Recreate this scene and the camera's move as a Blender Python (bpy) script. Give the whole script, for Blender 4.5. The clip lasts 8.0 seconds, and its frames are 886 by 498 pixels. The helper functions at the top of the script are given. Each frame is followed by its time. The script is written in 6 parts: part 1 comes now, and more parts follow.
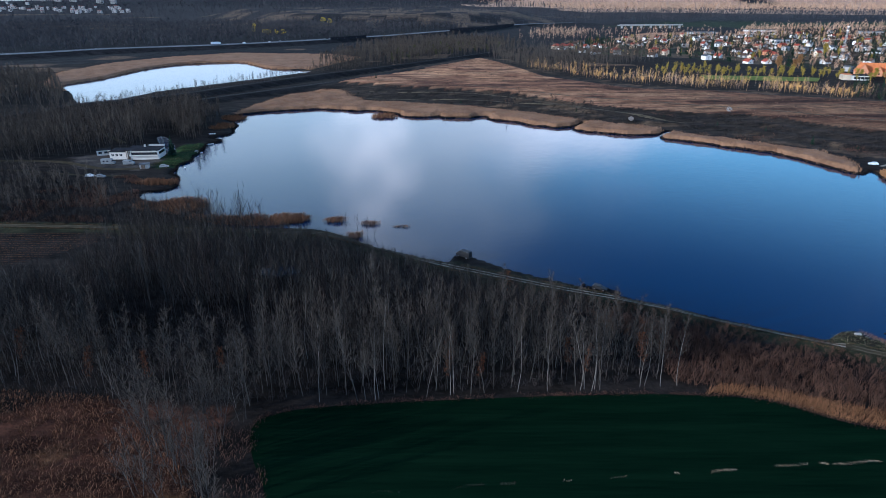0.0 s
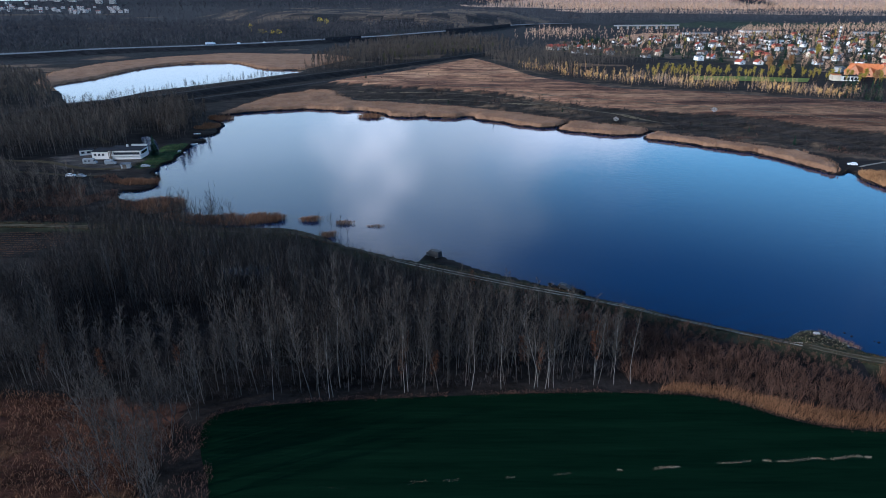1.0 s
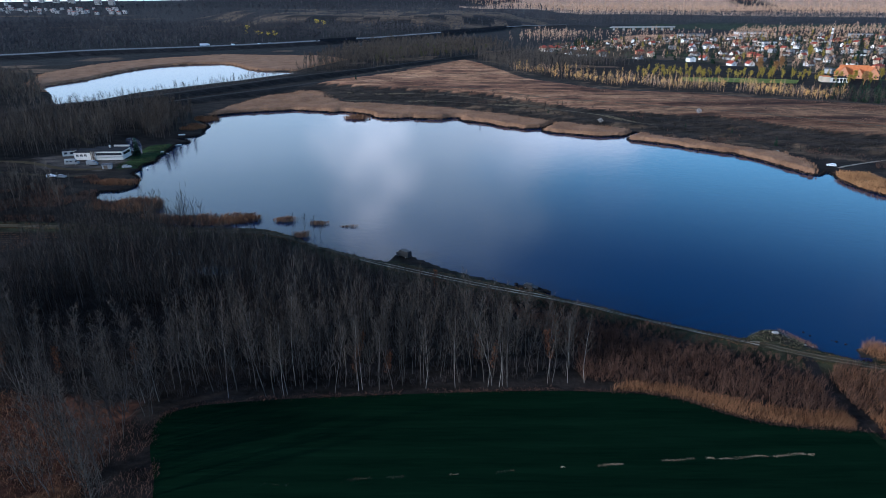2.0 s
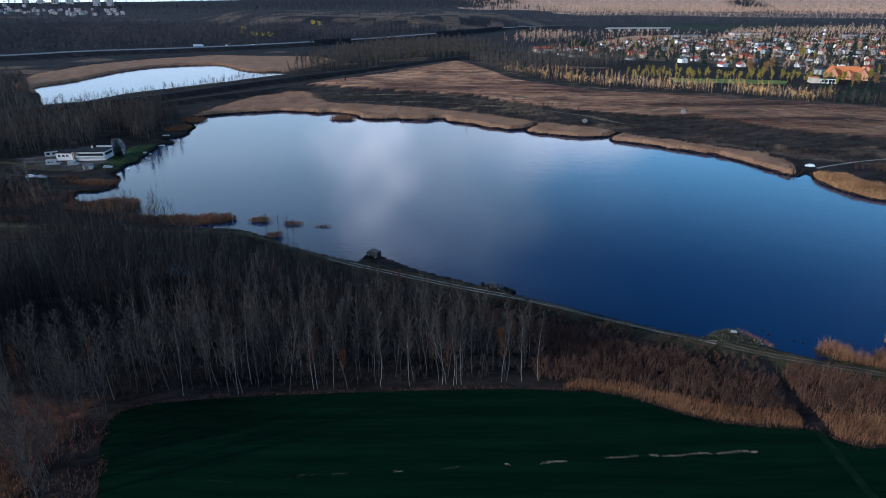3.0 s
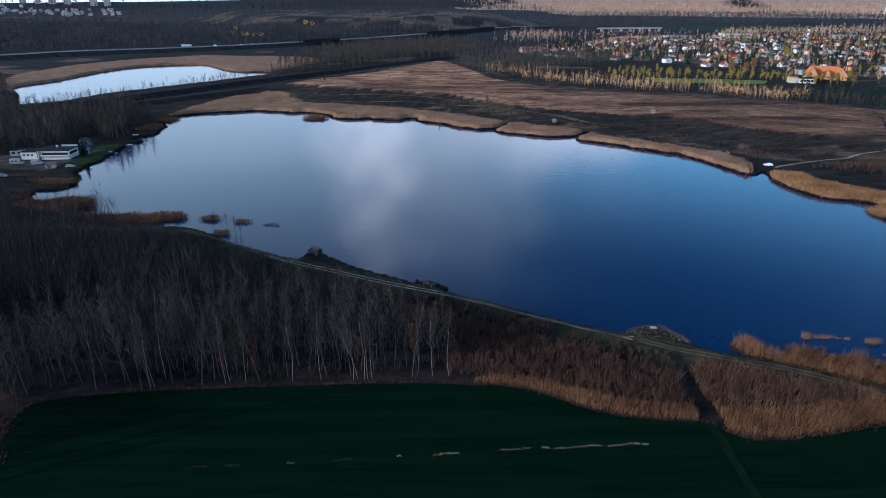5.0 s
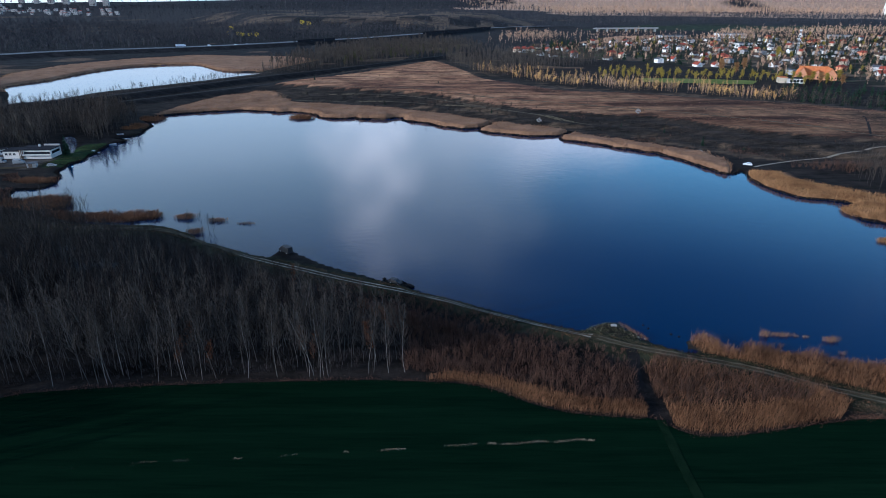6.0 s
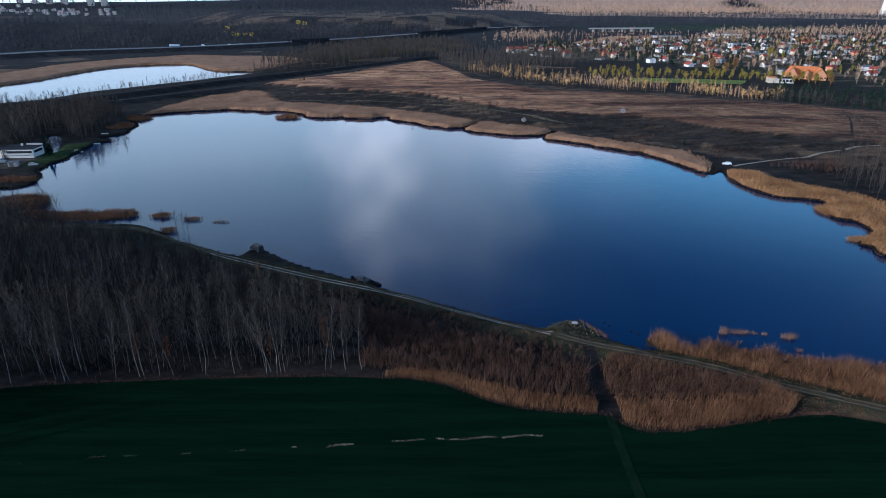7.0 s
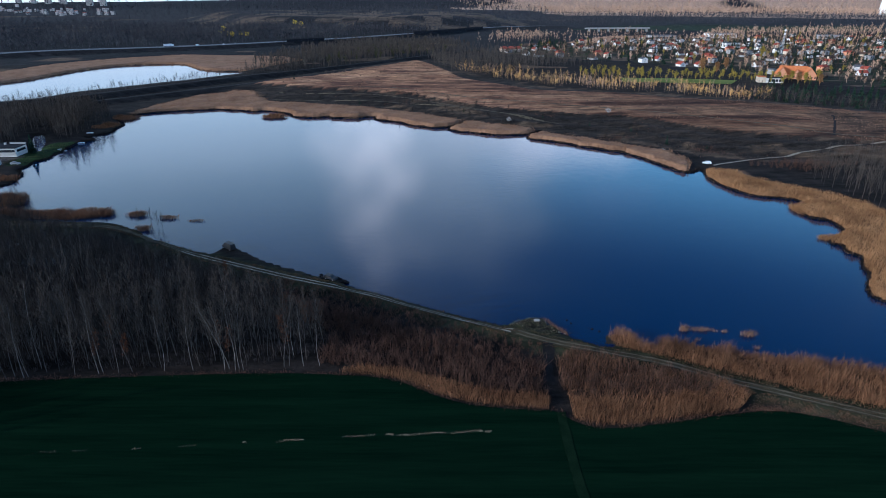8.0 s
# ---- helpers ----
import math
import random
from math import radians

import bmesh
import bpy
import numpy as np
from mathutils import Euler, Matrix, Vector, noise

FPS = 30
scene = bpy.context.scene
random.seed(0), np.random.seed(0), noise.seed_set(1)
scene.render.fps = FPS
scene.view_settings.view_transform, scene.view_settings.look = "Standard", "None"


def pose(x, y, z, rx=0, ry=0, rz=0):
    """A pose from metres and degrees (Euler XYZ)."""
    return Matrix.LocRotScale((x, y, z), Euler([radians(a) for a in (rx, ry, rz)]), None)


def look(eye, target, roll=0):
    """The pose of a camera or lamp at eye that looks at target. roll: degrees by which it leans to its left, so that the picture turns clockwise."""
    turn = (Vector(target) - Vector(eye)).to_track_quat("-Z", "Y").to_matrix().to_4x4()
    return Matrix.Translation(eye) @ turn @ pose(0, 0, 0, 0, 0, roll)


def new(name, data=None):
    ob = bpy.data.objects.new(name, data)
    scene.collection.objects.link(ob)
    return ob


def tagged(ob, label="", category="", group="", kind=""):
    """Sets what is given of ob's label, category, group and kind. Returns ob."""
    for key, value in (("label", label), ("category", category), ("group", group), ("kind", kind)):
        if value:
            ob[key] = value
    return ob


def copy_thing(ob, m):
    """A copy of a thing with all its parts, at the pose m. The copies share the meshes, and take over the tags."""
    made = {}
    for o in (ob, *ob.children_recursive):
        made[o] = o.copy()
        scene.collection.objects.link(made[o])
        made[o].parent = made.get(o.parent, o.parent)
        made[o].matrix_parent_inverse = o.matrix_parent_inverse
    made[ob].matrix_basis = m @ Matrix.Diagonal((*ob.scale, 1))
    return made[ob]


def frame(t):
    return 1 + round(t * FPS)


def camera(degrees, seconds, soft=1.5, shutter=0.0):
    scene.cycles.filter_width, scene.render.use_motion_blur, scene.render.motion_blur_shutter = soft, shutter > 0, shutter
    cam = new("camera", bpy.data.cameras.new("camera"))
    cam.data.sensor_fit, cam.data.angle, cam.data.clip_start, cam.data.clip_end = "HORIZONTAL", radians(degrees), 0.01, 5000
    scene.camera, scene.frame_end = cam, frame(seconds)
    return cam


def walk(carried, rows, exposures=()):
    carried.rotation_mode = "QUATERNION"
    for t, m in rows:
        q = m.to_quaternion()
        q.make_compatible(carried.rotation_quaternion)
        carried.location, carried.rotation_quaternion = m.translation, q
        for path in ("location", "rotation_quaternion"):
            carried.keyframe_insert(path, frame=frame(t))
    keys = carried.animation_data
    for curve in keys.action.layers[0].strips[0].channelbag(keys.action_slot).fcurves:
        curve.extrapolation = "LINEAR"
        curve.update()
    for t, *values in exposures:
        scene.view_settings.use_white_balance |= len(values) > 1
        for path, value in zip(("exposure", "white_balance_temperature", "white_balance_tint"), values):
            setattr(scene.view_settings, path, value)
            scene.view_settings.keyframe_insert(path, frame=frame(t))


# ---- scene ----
cam = camera(72.0, 8.0, soft=0.9)
METRES, EYE, TILT, LEAN, TURN = 82.0, 82.0, -22.8, 0.0, 0.0
ROWS = [
    (0.0, 0.0, 0.0, 0.0, 0.0, 0.0, -0.0),
    (0.5, 0.0619, -0.0062, -0.0017, 0.03, -0.03, -0.02),
    (1.0, 0.1236, -0.0121, -0.0034, 0.03, 0.03, -0.05),
    (1.5, 0.1856, -0.0188, -0.0061, 0.04, 0.09, -0.07),
    (3.0, 0.3729, -0.0393, -0.0121, 0.04, 0.23, -0.09),
    (3.5, 0.435, -0.0459, -0.0145, 0.03, 0.23, -0.1),
    (4.0, 0.4968, -0.0524, -0.0171, 0.05, 0.24, -0.09),
    (4.5, 0.5589, -0.0587, -0.0194, 0.05, 0.24, -0.09),
    (6.0, 0.7475, -0.0763, -0.0283, 0.07, 0.25, -0.13),
    (6.5, 0.8097, -0.0825, -0.032, 0.06, 0.26, -0.13),
    (7.0, 0.8718, -0.0889, -0.0351, 0.06, 0.26, -0.14),
    (7.5, 0.9339, -0.0953, -0.0384, 0.06, 0.29, -0.15),
    (8.0, 0.9947, -0.1015, -0.0415, 0.07, 0.25, -0.15),
]
EXPOSURE, KELVIN, TINT = 0.0, 4150, 9
walk(cam, [(t, pose(0, 0, EYE, TILT, LEAN, TURN) @ pose(METRES * x, METRES * y, METRES * z, 90 + pitch, roll, yaw)) for t, x, y, z, yaw, pitch, roll in ROWS],
     exposures=[(0.0, EXPOSURE + 0.16, KELVIN, TINT), (1.5, EXPOSURE + 0.06, KELVIN, TINT), (3.5, EXPOSURE - 0.12, KELVIN, TINT), (8.0, EXPOSURE - 0.08, KELVIN, TINT)])

# ---- sky and sun: a low evening sun from the left behind, broken cloud ahead ----
SUN_ELEVATION, SUN_AZIMUTH = 16.0, 246.0
world = bpy.data.worlds.new("sky")
scene.world = world
world.use_nodes = True
wn, wl = world.node_tree.nodes, world.node_tree.links
wn.clear()
sky = wn.new("ShaderNodeTexSky")
sky.sky_type, sky.sun_disc = "NISHITA", False
sky.sun_elevation, sky.sun_rotation = radians(SUN_ELEVATION), radians(SUN_AZIMUTH)
sky.air_density, sky.dust_density, sky.ozone_density = 1.0, 0.3, 1.0
coord = wn.new("ShaderNodeTexCoord")
split = wn.new("ShaderNodeSeparateXYZ")
wl.new(coord.outputs["Generated"], split.inputs[0])


def wmath(op, a, b=0.0):
    n = wn.new("ShaderNodeMath")
    n.operation = op
    for i, v in enumerate((a, b)):
        if isinstance(v, (int, float)):
            n.inputs[i].default_value = v
        else:
            wl.new(v, n.inputs[i])
    return n.outputs[0]


def wramp(v, a, b, low=0.0, high=1.0):
    """A soft step of v from a to b."""
    n = wn.new("ShaderNodeMapRange")
    n.interpolation_type = "SMOOTHSTEP"
    for k, x in (("From Min", a), ("From Max", b), ("To Min", low), ("To Max", high)):
        n.inputs[k].default_value = x
    wl.new(v, n.inputs["Value"])
    return n.outputs[0]


def wnoise(scale, detail, rough):
    n = wn.new("ShaderNodeTexNoise")
    n.inputs["Scale"].default_value, n.inputs["Detail"].default_value, n.inputs["Roughness"].default_value = scale, detail, rough
    wl.new(flat.outputs[0], n.inputs["Vector"])
    return n.outputs["Fac"]


bearing, up = wmath("ARCTAN2", split.outputs["X"], split.outputs["Y"]), split.outputs["Z"]
flat = wn.new("ShaderNodeCombineXYZ")
wl.new(bearing, flat.inputs["X"])
wl.new(wmath("MULTIPLY", up, 2.2), flat.inputs["Y"])
puff = wnoise(5.0, 6.0, 0.58)
wisp = wnoise(11.0, 5.0, 0.6)
ragged = wmath("ADD", bearing, wmath("MULTIPLY", wmath("SUBTRACT", puff, 0.5), 0.35))
high = wmath("ADD", up, wmath("MULTIPLY", wmath("SUBTRACT", puff, 0.5), 0.16))
# a grey veil over the west, thinning upwards and to the east
veil = wmath("MULTIPLY", wramp(ragged, 0.42, -0.30), wramp(high, 0.22, 0.55, 1.0, 0.2))
# a sunlit cumulus tower in the north, on a wider bank of cloud
tower = wmath("MULTIPLY", wramp(wmath("ABSOLUTE", wmath("ADD", ragged, 0.125)), 0.085, 0.01), wramp(high, 0.50, 0.26))
tower = wmath("MULTIPLY", tower, wramp(wisp, 0.36, 0.60, 0.3, 1.0))
neighbour = wmath("MULTIPLY", wramp(wmath("ABSOLUTE", wmath("ADD", ragged, 0.01)), 0.20, 0.03), wramp(high, 0.52, 0.22))
# a low bright bank along the northern and north-eastern horizon
bank_top = wramp(bearing, 0.14, 0.55, 0.245, 0.16)
bank = wmath("MULTIPLY", wramp(wmath("SUBTRACT", wmath("ADD", up, wmath("MULTIPLY", wmath("SUBTRACT", wisp, 0.5), 0.10)), bank_top), 0.03, -0.03), wramp(bearing, -0.12, 0.12, 0.2, 1.0))
streaks = wmath("MULTIPLY", wramp(puff, 0.52, 0.70), wramp(up, 0.5, 0.15, 0.0, 0.35))


def overlaid(under, cover, colour):
    n = wn.new("ShaderNodeMix")
    n.data_type, n.clamp_factor = "RGBA", True
    wl.new(cover, n.inputs["Factor"])
    wl.new(under, n.inputs["A"])
    n.inputs["B"].default_value = (*colour, 1)
    return n.outputs["Result"]


dome = overlaid(sky.outputs["Color"], wramp(up, 0.40, 0.14, 0.0, 0.9), (8.0, 12.4, 12.6))
dome = overlaid(dome, streaks, (9.5, 9.2, 8.8))
dome = overlaid(dome, wmath("MULTIPLY", veil, 0.92), (9.2, 8.9, 7.0))
dome = overlaid(dome, bank, (20.0, 16.6, 13.0))
dome = overlaid(dome, wmath("MULTIPLY", neighbour, 0.75), (12.2, 10.8, 8.4))
dome = overlaid(dome, wmath("MULTIPLY", tower, 0.85), (25.0, 19.6, 14.2))
dome = overlaid(dome, wramp(up, 0.13, 0.06), (11.4, 9.4, 7.0))
back = wn.new("ShaderNodeBackground")
back.inputs["Strength"].default_value = 0.12
wl.new(dome, back.inputs["Color"])
wout = wn.new("ShaderNodeOutputWorld")
wl.new(back.outputs[0], wout.inputs["Surface"])

sun_data = bpy.data.lights.new("sun", "SUN")
sun_data.energy, sun_data.angle, sun_data.color = 5.0, radians(0.6), (1.0, 0.74, 0.47)
sun = new("sun", sun_data)
az, el = radians(SUN_AZIMUTH), radians(SUN_ELEVATION)
sun.matrix_world = look((500 * math.sin(az) * math.cos(el), 500 * math.cos(az) * math.cos(el), 500 * math.sin(el)), (0, 0, 0))


# ---- materials ----
def material(name, dark, light, scale=1.0, fine=8.0, rough=0.9, bump=0.0, metal=0.0, island=0.0, random_object=0.0, shine=0.06, stretch=None):
    """Two colours blended by noise at a coarse and a fine scale (in 1/m), with relief and wear."""
    m = bpy.data.materials.new(name)
    m.use_nodes = True
    n, l = m.node_tree.nodes, m.node_tree.links
    b = n["Principled BSDF"]
    geo = n.new("ShaderNodeNewGeometry")
    fac = None
    place = geo.outputs["Position"]
    if stretch:
        mp = n.new("ShaderNodeMapping")
        mp.inputs["Scale"].default_value = stretch
        l.new(place, mp.inputs["Vector"])
        place = mp.outputs[0]
    for k, (s, w) in enumerate(((scale, 0.6), (fine, 0.4))):
        t = n.new("ShaderNodeTexNoise")
        t.inputs["Scale"].default_value, t.inputs["Detail"].default_value = s, 4.0
        l.new(place, t.inputs["Vector"])
        r = n.new("ShaderNodeMapRange")
        r.inputs["From Min"].default_value, r.inputs["From Max"].default_value, r.inputs["To Max"].default_value = 0.3, 0.7, w
        l.new(t.outputs["Fac"], r.inputs["Value"])
        if fac is None:
            fac = r.outputs[0]
        else:
            a = n.new("ShaderNodeMath")
            l.new(fac, a.inputs[0])
            l.new(r.outputs[0], a.inputs[1])
            fac = a.outputs[0]
        last = t
    for amount, node, out in ((island, geo, "Random Per Island"), (random_object, None, "Random")):
        if amount:
            src = node or n.new("ShaderNodeObjectInfo")
            mm = n.new("ShaderNodeMath")
            mm.operation, mm.inputs[1].default_value, mm.inputs[2].default_value = "MULTIPLY_ADD", amount, -amount / 2
            l.new(src.outputs[out], mm.inputs[0])
            a = n.new("ShaderNodeMath")
            a.use_clamp = True
            l.new(fac, a.inputs[0])
            l.new(mm.outputs[0], a.inputs[1])
            fac = a.outputs[0]
    mix = n.new("ShaderNodeMix")
    mix.data_type = "RGBA"
    mix.inputs["A"].default_value, mix.inputs["B"].default_value = (*dark, 1), (*light, 1)
    l.new(fac, mix.inputs["Factor"])
    l.new(mix.outputs["Result"], b.inputs["Base Color"])
    b.inputs["Roughness"].default_value, b.inputs["Metallic"].default_value = rough, metal
    b.inputs["Specular IOR Level"].default_value = shine if rough > 0.6 else 0.4
    if bump:
        bp = n.new("ShaderNodeBump")
        bp.inputs["Strength"].default_value, bp.inputs["Distance"].default_value = 0.6, bump
        l.new(last.outputs["Fac"], bp.inputs["Height"])
        l.new(bp.outputs[0], b.inputs["Normal"])
    return m


def ground_material():
    m = material("ground_cover", (0.4, 0.4, 0.4), (1.55, 1.5, 1.45), 0.13, 0.9, 0.95, 0.25)
    n, l = m.node_tree.nodes, m.node_tree.links
    b = n["Principled BSDF"]
    cover = n.new("ShaderNodeAttribute")
    cover.attribute_name = "cover"
    old = b.inputs["Base Color"].links[0].from_socket
    mul = n.new("ShaderNodeMix")
    mul.data_type, mul.blend_type = "RGBA", "MULTIPLY"
    mul.inputs["Factor"].default_value = 1.0
    l.new(cover.outputs["Color"], mul.inputs["A"])
    l.new(old, mul.inputs["B"])
    # long wind-blown drifts of paler and darker growth
    mp = n.new("ShaderNodeMapping")
    mp.inputs["Scale"].default_value = (0.045, 0.17, 0.1)
    l.new(next(k for k in n if k.bl_idname == "ShaderNodeNewGeometry").outputs["Position"], mp.inputs["Vector"])
    drift = n.new("ShaderNodeTexNoise")
    drift.inputs["Scale"].default_value, drift.inputs["Detail"].default_value, drift.inputs["Roughness"].default_value = 1.0, 7.0, 0.72
    l.new(mp.outputs[0], drift.inputs["Vector"])
    tone = n.new("ShaderNodeValToRGB")
    tone.color_ramp.elements[0].position, tone.color_ramp.elements[0].color = 0.36, (0.36, 0.36, 0.38, 1)
    tone.color_ramp.elements[1].position, tone.color_ramp.elements[1].color = 0.64, (1.45, 1.36, 1.25, 1)
    l.new(drift.outputs["Fac"], tone.inputs["Fac"])
    last = n.new("ShaderNodeMix")
    last.data_type, last.blend_type = "RGBA", "MULTIPLY"
    last.inputs["Factor"].default_value = 1.0
    l.new(mul.outputs["Result"], last.inputs["A"])
    l.new(tone.outputs["Color"], last.inputs["B"])
    l.new(last.outputs["Result"], b.inputs["Base Color"])
    return m


def water_material():
    m = bpy.data.materials.new("lake_water")
    m.use_nodes = True
    n, l = m.node_tree.nodes, m.node_tree.links
    b = n["Principled BSDF"]
    b.inputs["Base Color"].default_value = (0.0003, 0.012, 0.050, 1)
    b.inputs["Roughness"].default_value, b.inputs["IOR"].default_value = 0.07, 1.333
    geo = n.new("ShaderNodeNewGeometry")
    h = None
    for s, w, st in ((1.5, 0.5, (1.0, 0.6, 1.0)), (0.4, 0.6, (0.8, 1.0, 1.0)), (0.05, 0.35, (1, 1, 1))):
        mp = n.new("ShaderNodeMapping")
        mp.inputs["Scale"].default_value = st
        mp.inputs["Rotation"].default_value = (0, 0, 0.5)
        l.new(geo.outputs["Position"], mp.inputs["Vector"])
        t = n.new("ShaderNodeTexNoise")
        t.inputs["Scale"].default_value, t.inputs["Detail"].default_value = s, 3.0
        l.new(mp.outputs[0], t.inputs["Vector"])
        mm = n.new("ShaderNodeMath")
        mm.operation, mm.inputs[1].default_value = "MULTIPLY", w
        l.new(t.outputs["Fac"], mm.inputs[0])
        if h is None:
            h = mm.outputs[0]
        else:
            a = n.new("ShaderNodeMath")
            l.new(h, a.inputs[0])
            l.new(mm.outputs[0], a.inputs[1])
            h = a.outputs[0]
    bp = n.new("ShaderNodeBump")
    bp.inputs["Strength"].default_value, bp.inputs["Distance"].default_value = 0.15, 0.22
    l.new(h, bp.inputs["Height"])
    l.new(bp.outputs[0], b.inputs["Normal"])
    return m


GROUND = ground_material()
WATER = water_material()
# Well below wheat's own tone: the dim foreground light is put into the colour.
CROP = material("dimmed_young_wheat", (0.0022, 0.0075, 0.0038), (0.007, 0.018, 0.008), 0.35, 2.2, 0.85, 0.05, shine=0.0, stretch=(0.06, 1.0, 1.0))
DIRT = material("dirt_track", (0.032, 0.027, 0.013), (0.080, 0.063, 0.036), 0.4, 3.0, 0.95, 0.05)
# Dimmed along with the wheat around it.
WHEEL = material("flattened_wheat", (0.004, 0.010, 0.005), (0.013, 0.024, 0.011), 0.4, 3.0, shine=0.0)
# Mud, and also the painted shade of the reeds along the waterline.
MUD_AND_SHADE = material("wet_mud_and_reed_shade", (0.010, 0.009, 0.009), (0.026, 0.022, 0.020), 0.4, 3.0, 0.9, 0.08)
ASPHALT = material("motorway_asphalt", (0.085, 0.09, 0.10), (0.15, 0.155, 0.165), 0.05, 1.0, 0.7)
BIRCH = material("birch_bark", (0.04, 0.037, 0.034), (0.24, 0.225, 0.20), 0.6, 3.0, 0.8, random_object=0.7)
# Bark and twigs kept dark: cloud shade over the near wood is put in.
BARK = material("grey_bark", (0.014, 0.013, 0.012), (0.06, 0.053, 0.047), 0.8, 4.0, 0.9, random_object=0.3)
POPLAR = material("pale_grey_bark", (0.022, 0.020, 0.018), (0.11, 0.10, 0.088), 0.5, 3.0, 0.9, island=0.6, random_object=0.5)
# Low sunlight on village and far trees is put into this tawny.
TAWNY = material("sun_tinted_tawny_wood", (0.25, 0.155, 0.095), (0.66, 0.45, 0.29), 0.012, 0.2, 0.95, island=0.6)
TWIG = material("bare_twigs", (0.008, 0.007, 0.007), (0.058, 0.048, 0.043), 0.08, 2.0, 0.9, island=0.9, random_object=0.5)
RUST = material("withered_rust_leaves", (0.06, 0.024, 0.010), (0.15, 0.062, 0.024), 0.3, 3.0, 0.85, island=0.6)
BUDS = material("yellow_green_buds", (0.16, 0.13, 0.02), (0.40, 0.30, 0.05), 0.3, 3.0, 0.85, island=0.6)
# Brightened gold: the sun on the birch crowns is part of the colour.
GOLD = material("sun_tinted_birch_crowns", (0.36, 0.21, 0.065), (0.82, 0.53, 0.19), 0.05, 1.0, 0.9, island=0.7)
NEEDLE = material("conifer_needles", (0.010, 0.020, 0.014), (0.035, 0.055, 0.032), 0.3, 3.0, 0.85, island=0.5)
# The blue-grey cast is haze over the far woods, put into the colour.
FARWOOD = material("haze_tinted_bare_wood", (0.020, 0.022, 0.029), (0.100, 0.093, 0.094), 0.012, 0.2, 0.95, island=0.7)
FAR_REED = material("far_dry_reed", (0.165, 0.094, 0.052), (0.33, 0.195, 0.107), 0.07, 0.6, 0.85, 0.15, island=0.12)
GOLD_REED = material("golden_dry_reed", (0.14, 0.072, 0.028), (0.40, 0.225, 0.095), 0.09, 0.8, 0.85, 0.15, island=0.35)
RUST_REED = material("rusty_reed", (0.075, 0.040, 0.023), (0.22, 0.12, 0.062), 0.12, 1.2, 0.85, island=0.5)
REED = material("dry_reed", (0.080, 0.040, 0.019), (0.29, 0.152, 0.070), 0.12, 1.2, 0.8, island=0.7)
SEDGE = material("dry_sedge", (0.05, 0.026, 0.015), (0.20, 0.105, 0.053), 0.10, 1.2, 0.85, island=0.6)
RUT = material("worn_ruts", (0.17, 0.15, 0.115), (0.33, 0.29, 0.225), 0.3, 2.0)
MEADOW_GRASS = material("dry_meadow_grass", (0.12, 0.066, 0.038), (0.30, 0.175, 0.098), 0.03, 0.4, 0.9, island=0.4)
STRAW = material("pale_straw", (0.16, 0.13, 0.08), (0.36, 0.30, 0.20), 0.4, 3.0, 0.85, island=0.5)
BRUSH = material("brown_brushwood", (0.038, 0.023, 0.017), (0.135, 0.078, 0.052), 0.09, 1.5, 0.9, island=0.5)
GRASS = material("green_grass", (0.032, 0.038, 0.014), (0.085, 0.085, 0.034), 0.2, 2.0, 0.9, island=0.5)
PLASTER = material("white_plaster", (0.68, 0.66, 0.62), (0.86, 0.84, 0.80), 0.3, 2.0, 0.85)
CLUB_WALL = material("weathered_white_render", (0.52, 0.49, 0.45), (0.72, 0.69, 0.64), 0.3, 2.0, 0.9)
CREAM = material("cream_plaster", (0.52, 0.44, 0.32), (0.72, 0.63, 0.48), 0.3, 2.0, 0.85)
GREYWALL = material("grey_render", (0.28, 0.27, 0.26), (0.44, 0.43, 0.41), 0.3, 2.0, 0.85)
ORANGE_WALL = material("salmon_plaster", (0.52, 0.24, 0.12), (0.70, 0.36, 0.20), 0.3, 2.0, 0.85)
ROOF_RED = material("red_roof_tiles", (0.20, 0.045, 0.03), (0.38, 0.10, 0.06), 0.5, 3.0, 0.8, 0.03)
ROOF_ORANGE = material("orange_roof_tiles", (0.42, 0.13, 0.04), (0.62, 0.24, 0.08), 0.4, 3.0, 0.8, 0.03)
ROOF_GREY = material("grey_roof_sheets", (0.07, 0.072, 0.08), (0.16, 0.165, 0.18), 0.5, 3.0, 0.7, 0.03)
ROOF_BROWN = material("brown_roof_tiles", (0.06, 0.038, 0.028), (0.14, 0.09, 0.065), 0.5, 3.0, 0.8, 0.03)
FELT = material("tar_roofing_felt", (0.014, 0.014, 0.017), (0.034, 0.034, 0.038), 0.3, 2.0, 0.9)
CONCRETE = material("concrete", (0.30, 0.29, 0.28), (0.48, 0.47, 0.45), 0.3, 2.0, 0.85)
RUSTY_STEEL = material("rusty_rail_steel", (0.035, 0.030, 0.028), (0.085, 0.075, 0.070), 0.5, 3.0, 0.7)
STEEL = material("galvanised_steel", (0.30, 0.31, 0.32), (0.48, 0.49, 0.50), 0.5, 3.0, 0.45, metal=0.7)
WHITE_PAINT = material("white_car_paint", (0.70, 0.71, 0.72), (0.84, 0.84, 0.84), 0.5, 3.0, 0.3)
SILVER_PAINT = material("silver_car_paint", (0.20, 0.21, 0.22), (0.28, 0.29, 0.30), 0.5, 3.0, 0.4, metal=0.2)
DARK_PAINT = material("dark_car_paint", (0.008, 0.009, 0.011), (0.02, 0.021, 0.025), 0.5, 3.0, 0.55)
RUBBER = material("tyre_rubber", (0.012, 0.012, 0.012), (0.03, 0.03, 0.03), 2.0, 9.0, 0.9)
GLASS = material("dark_window_glass", (0.012, 0.015, 0.02), (0.03, 0.035, 0.045), 0.5, 3.0, 0.08)
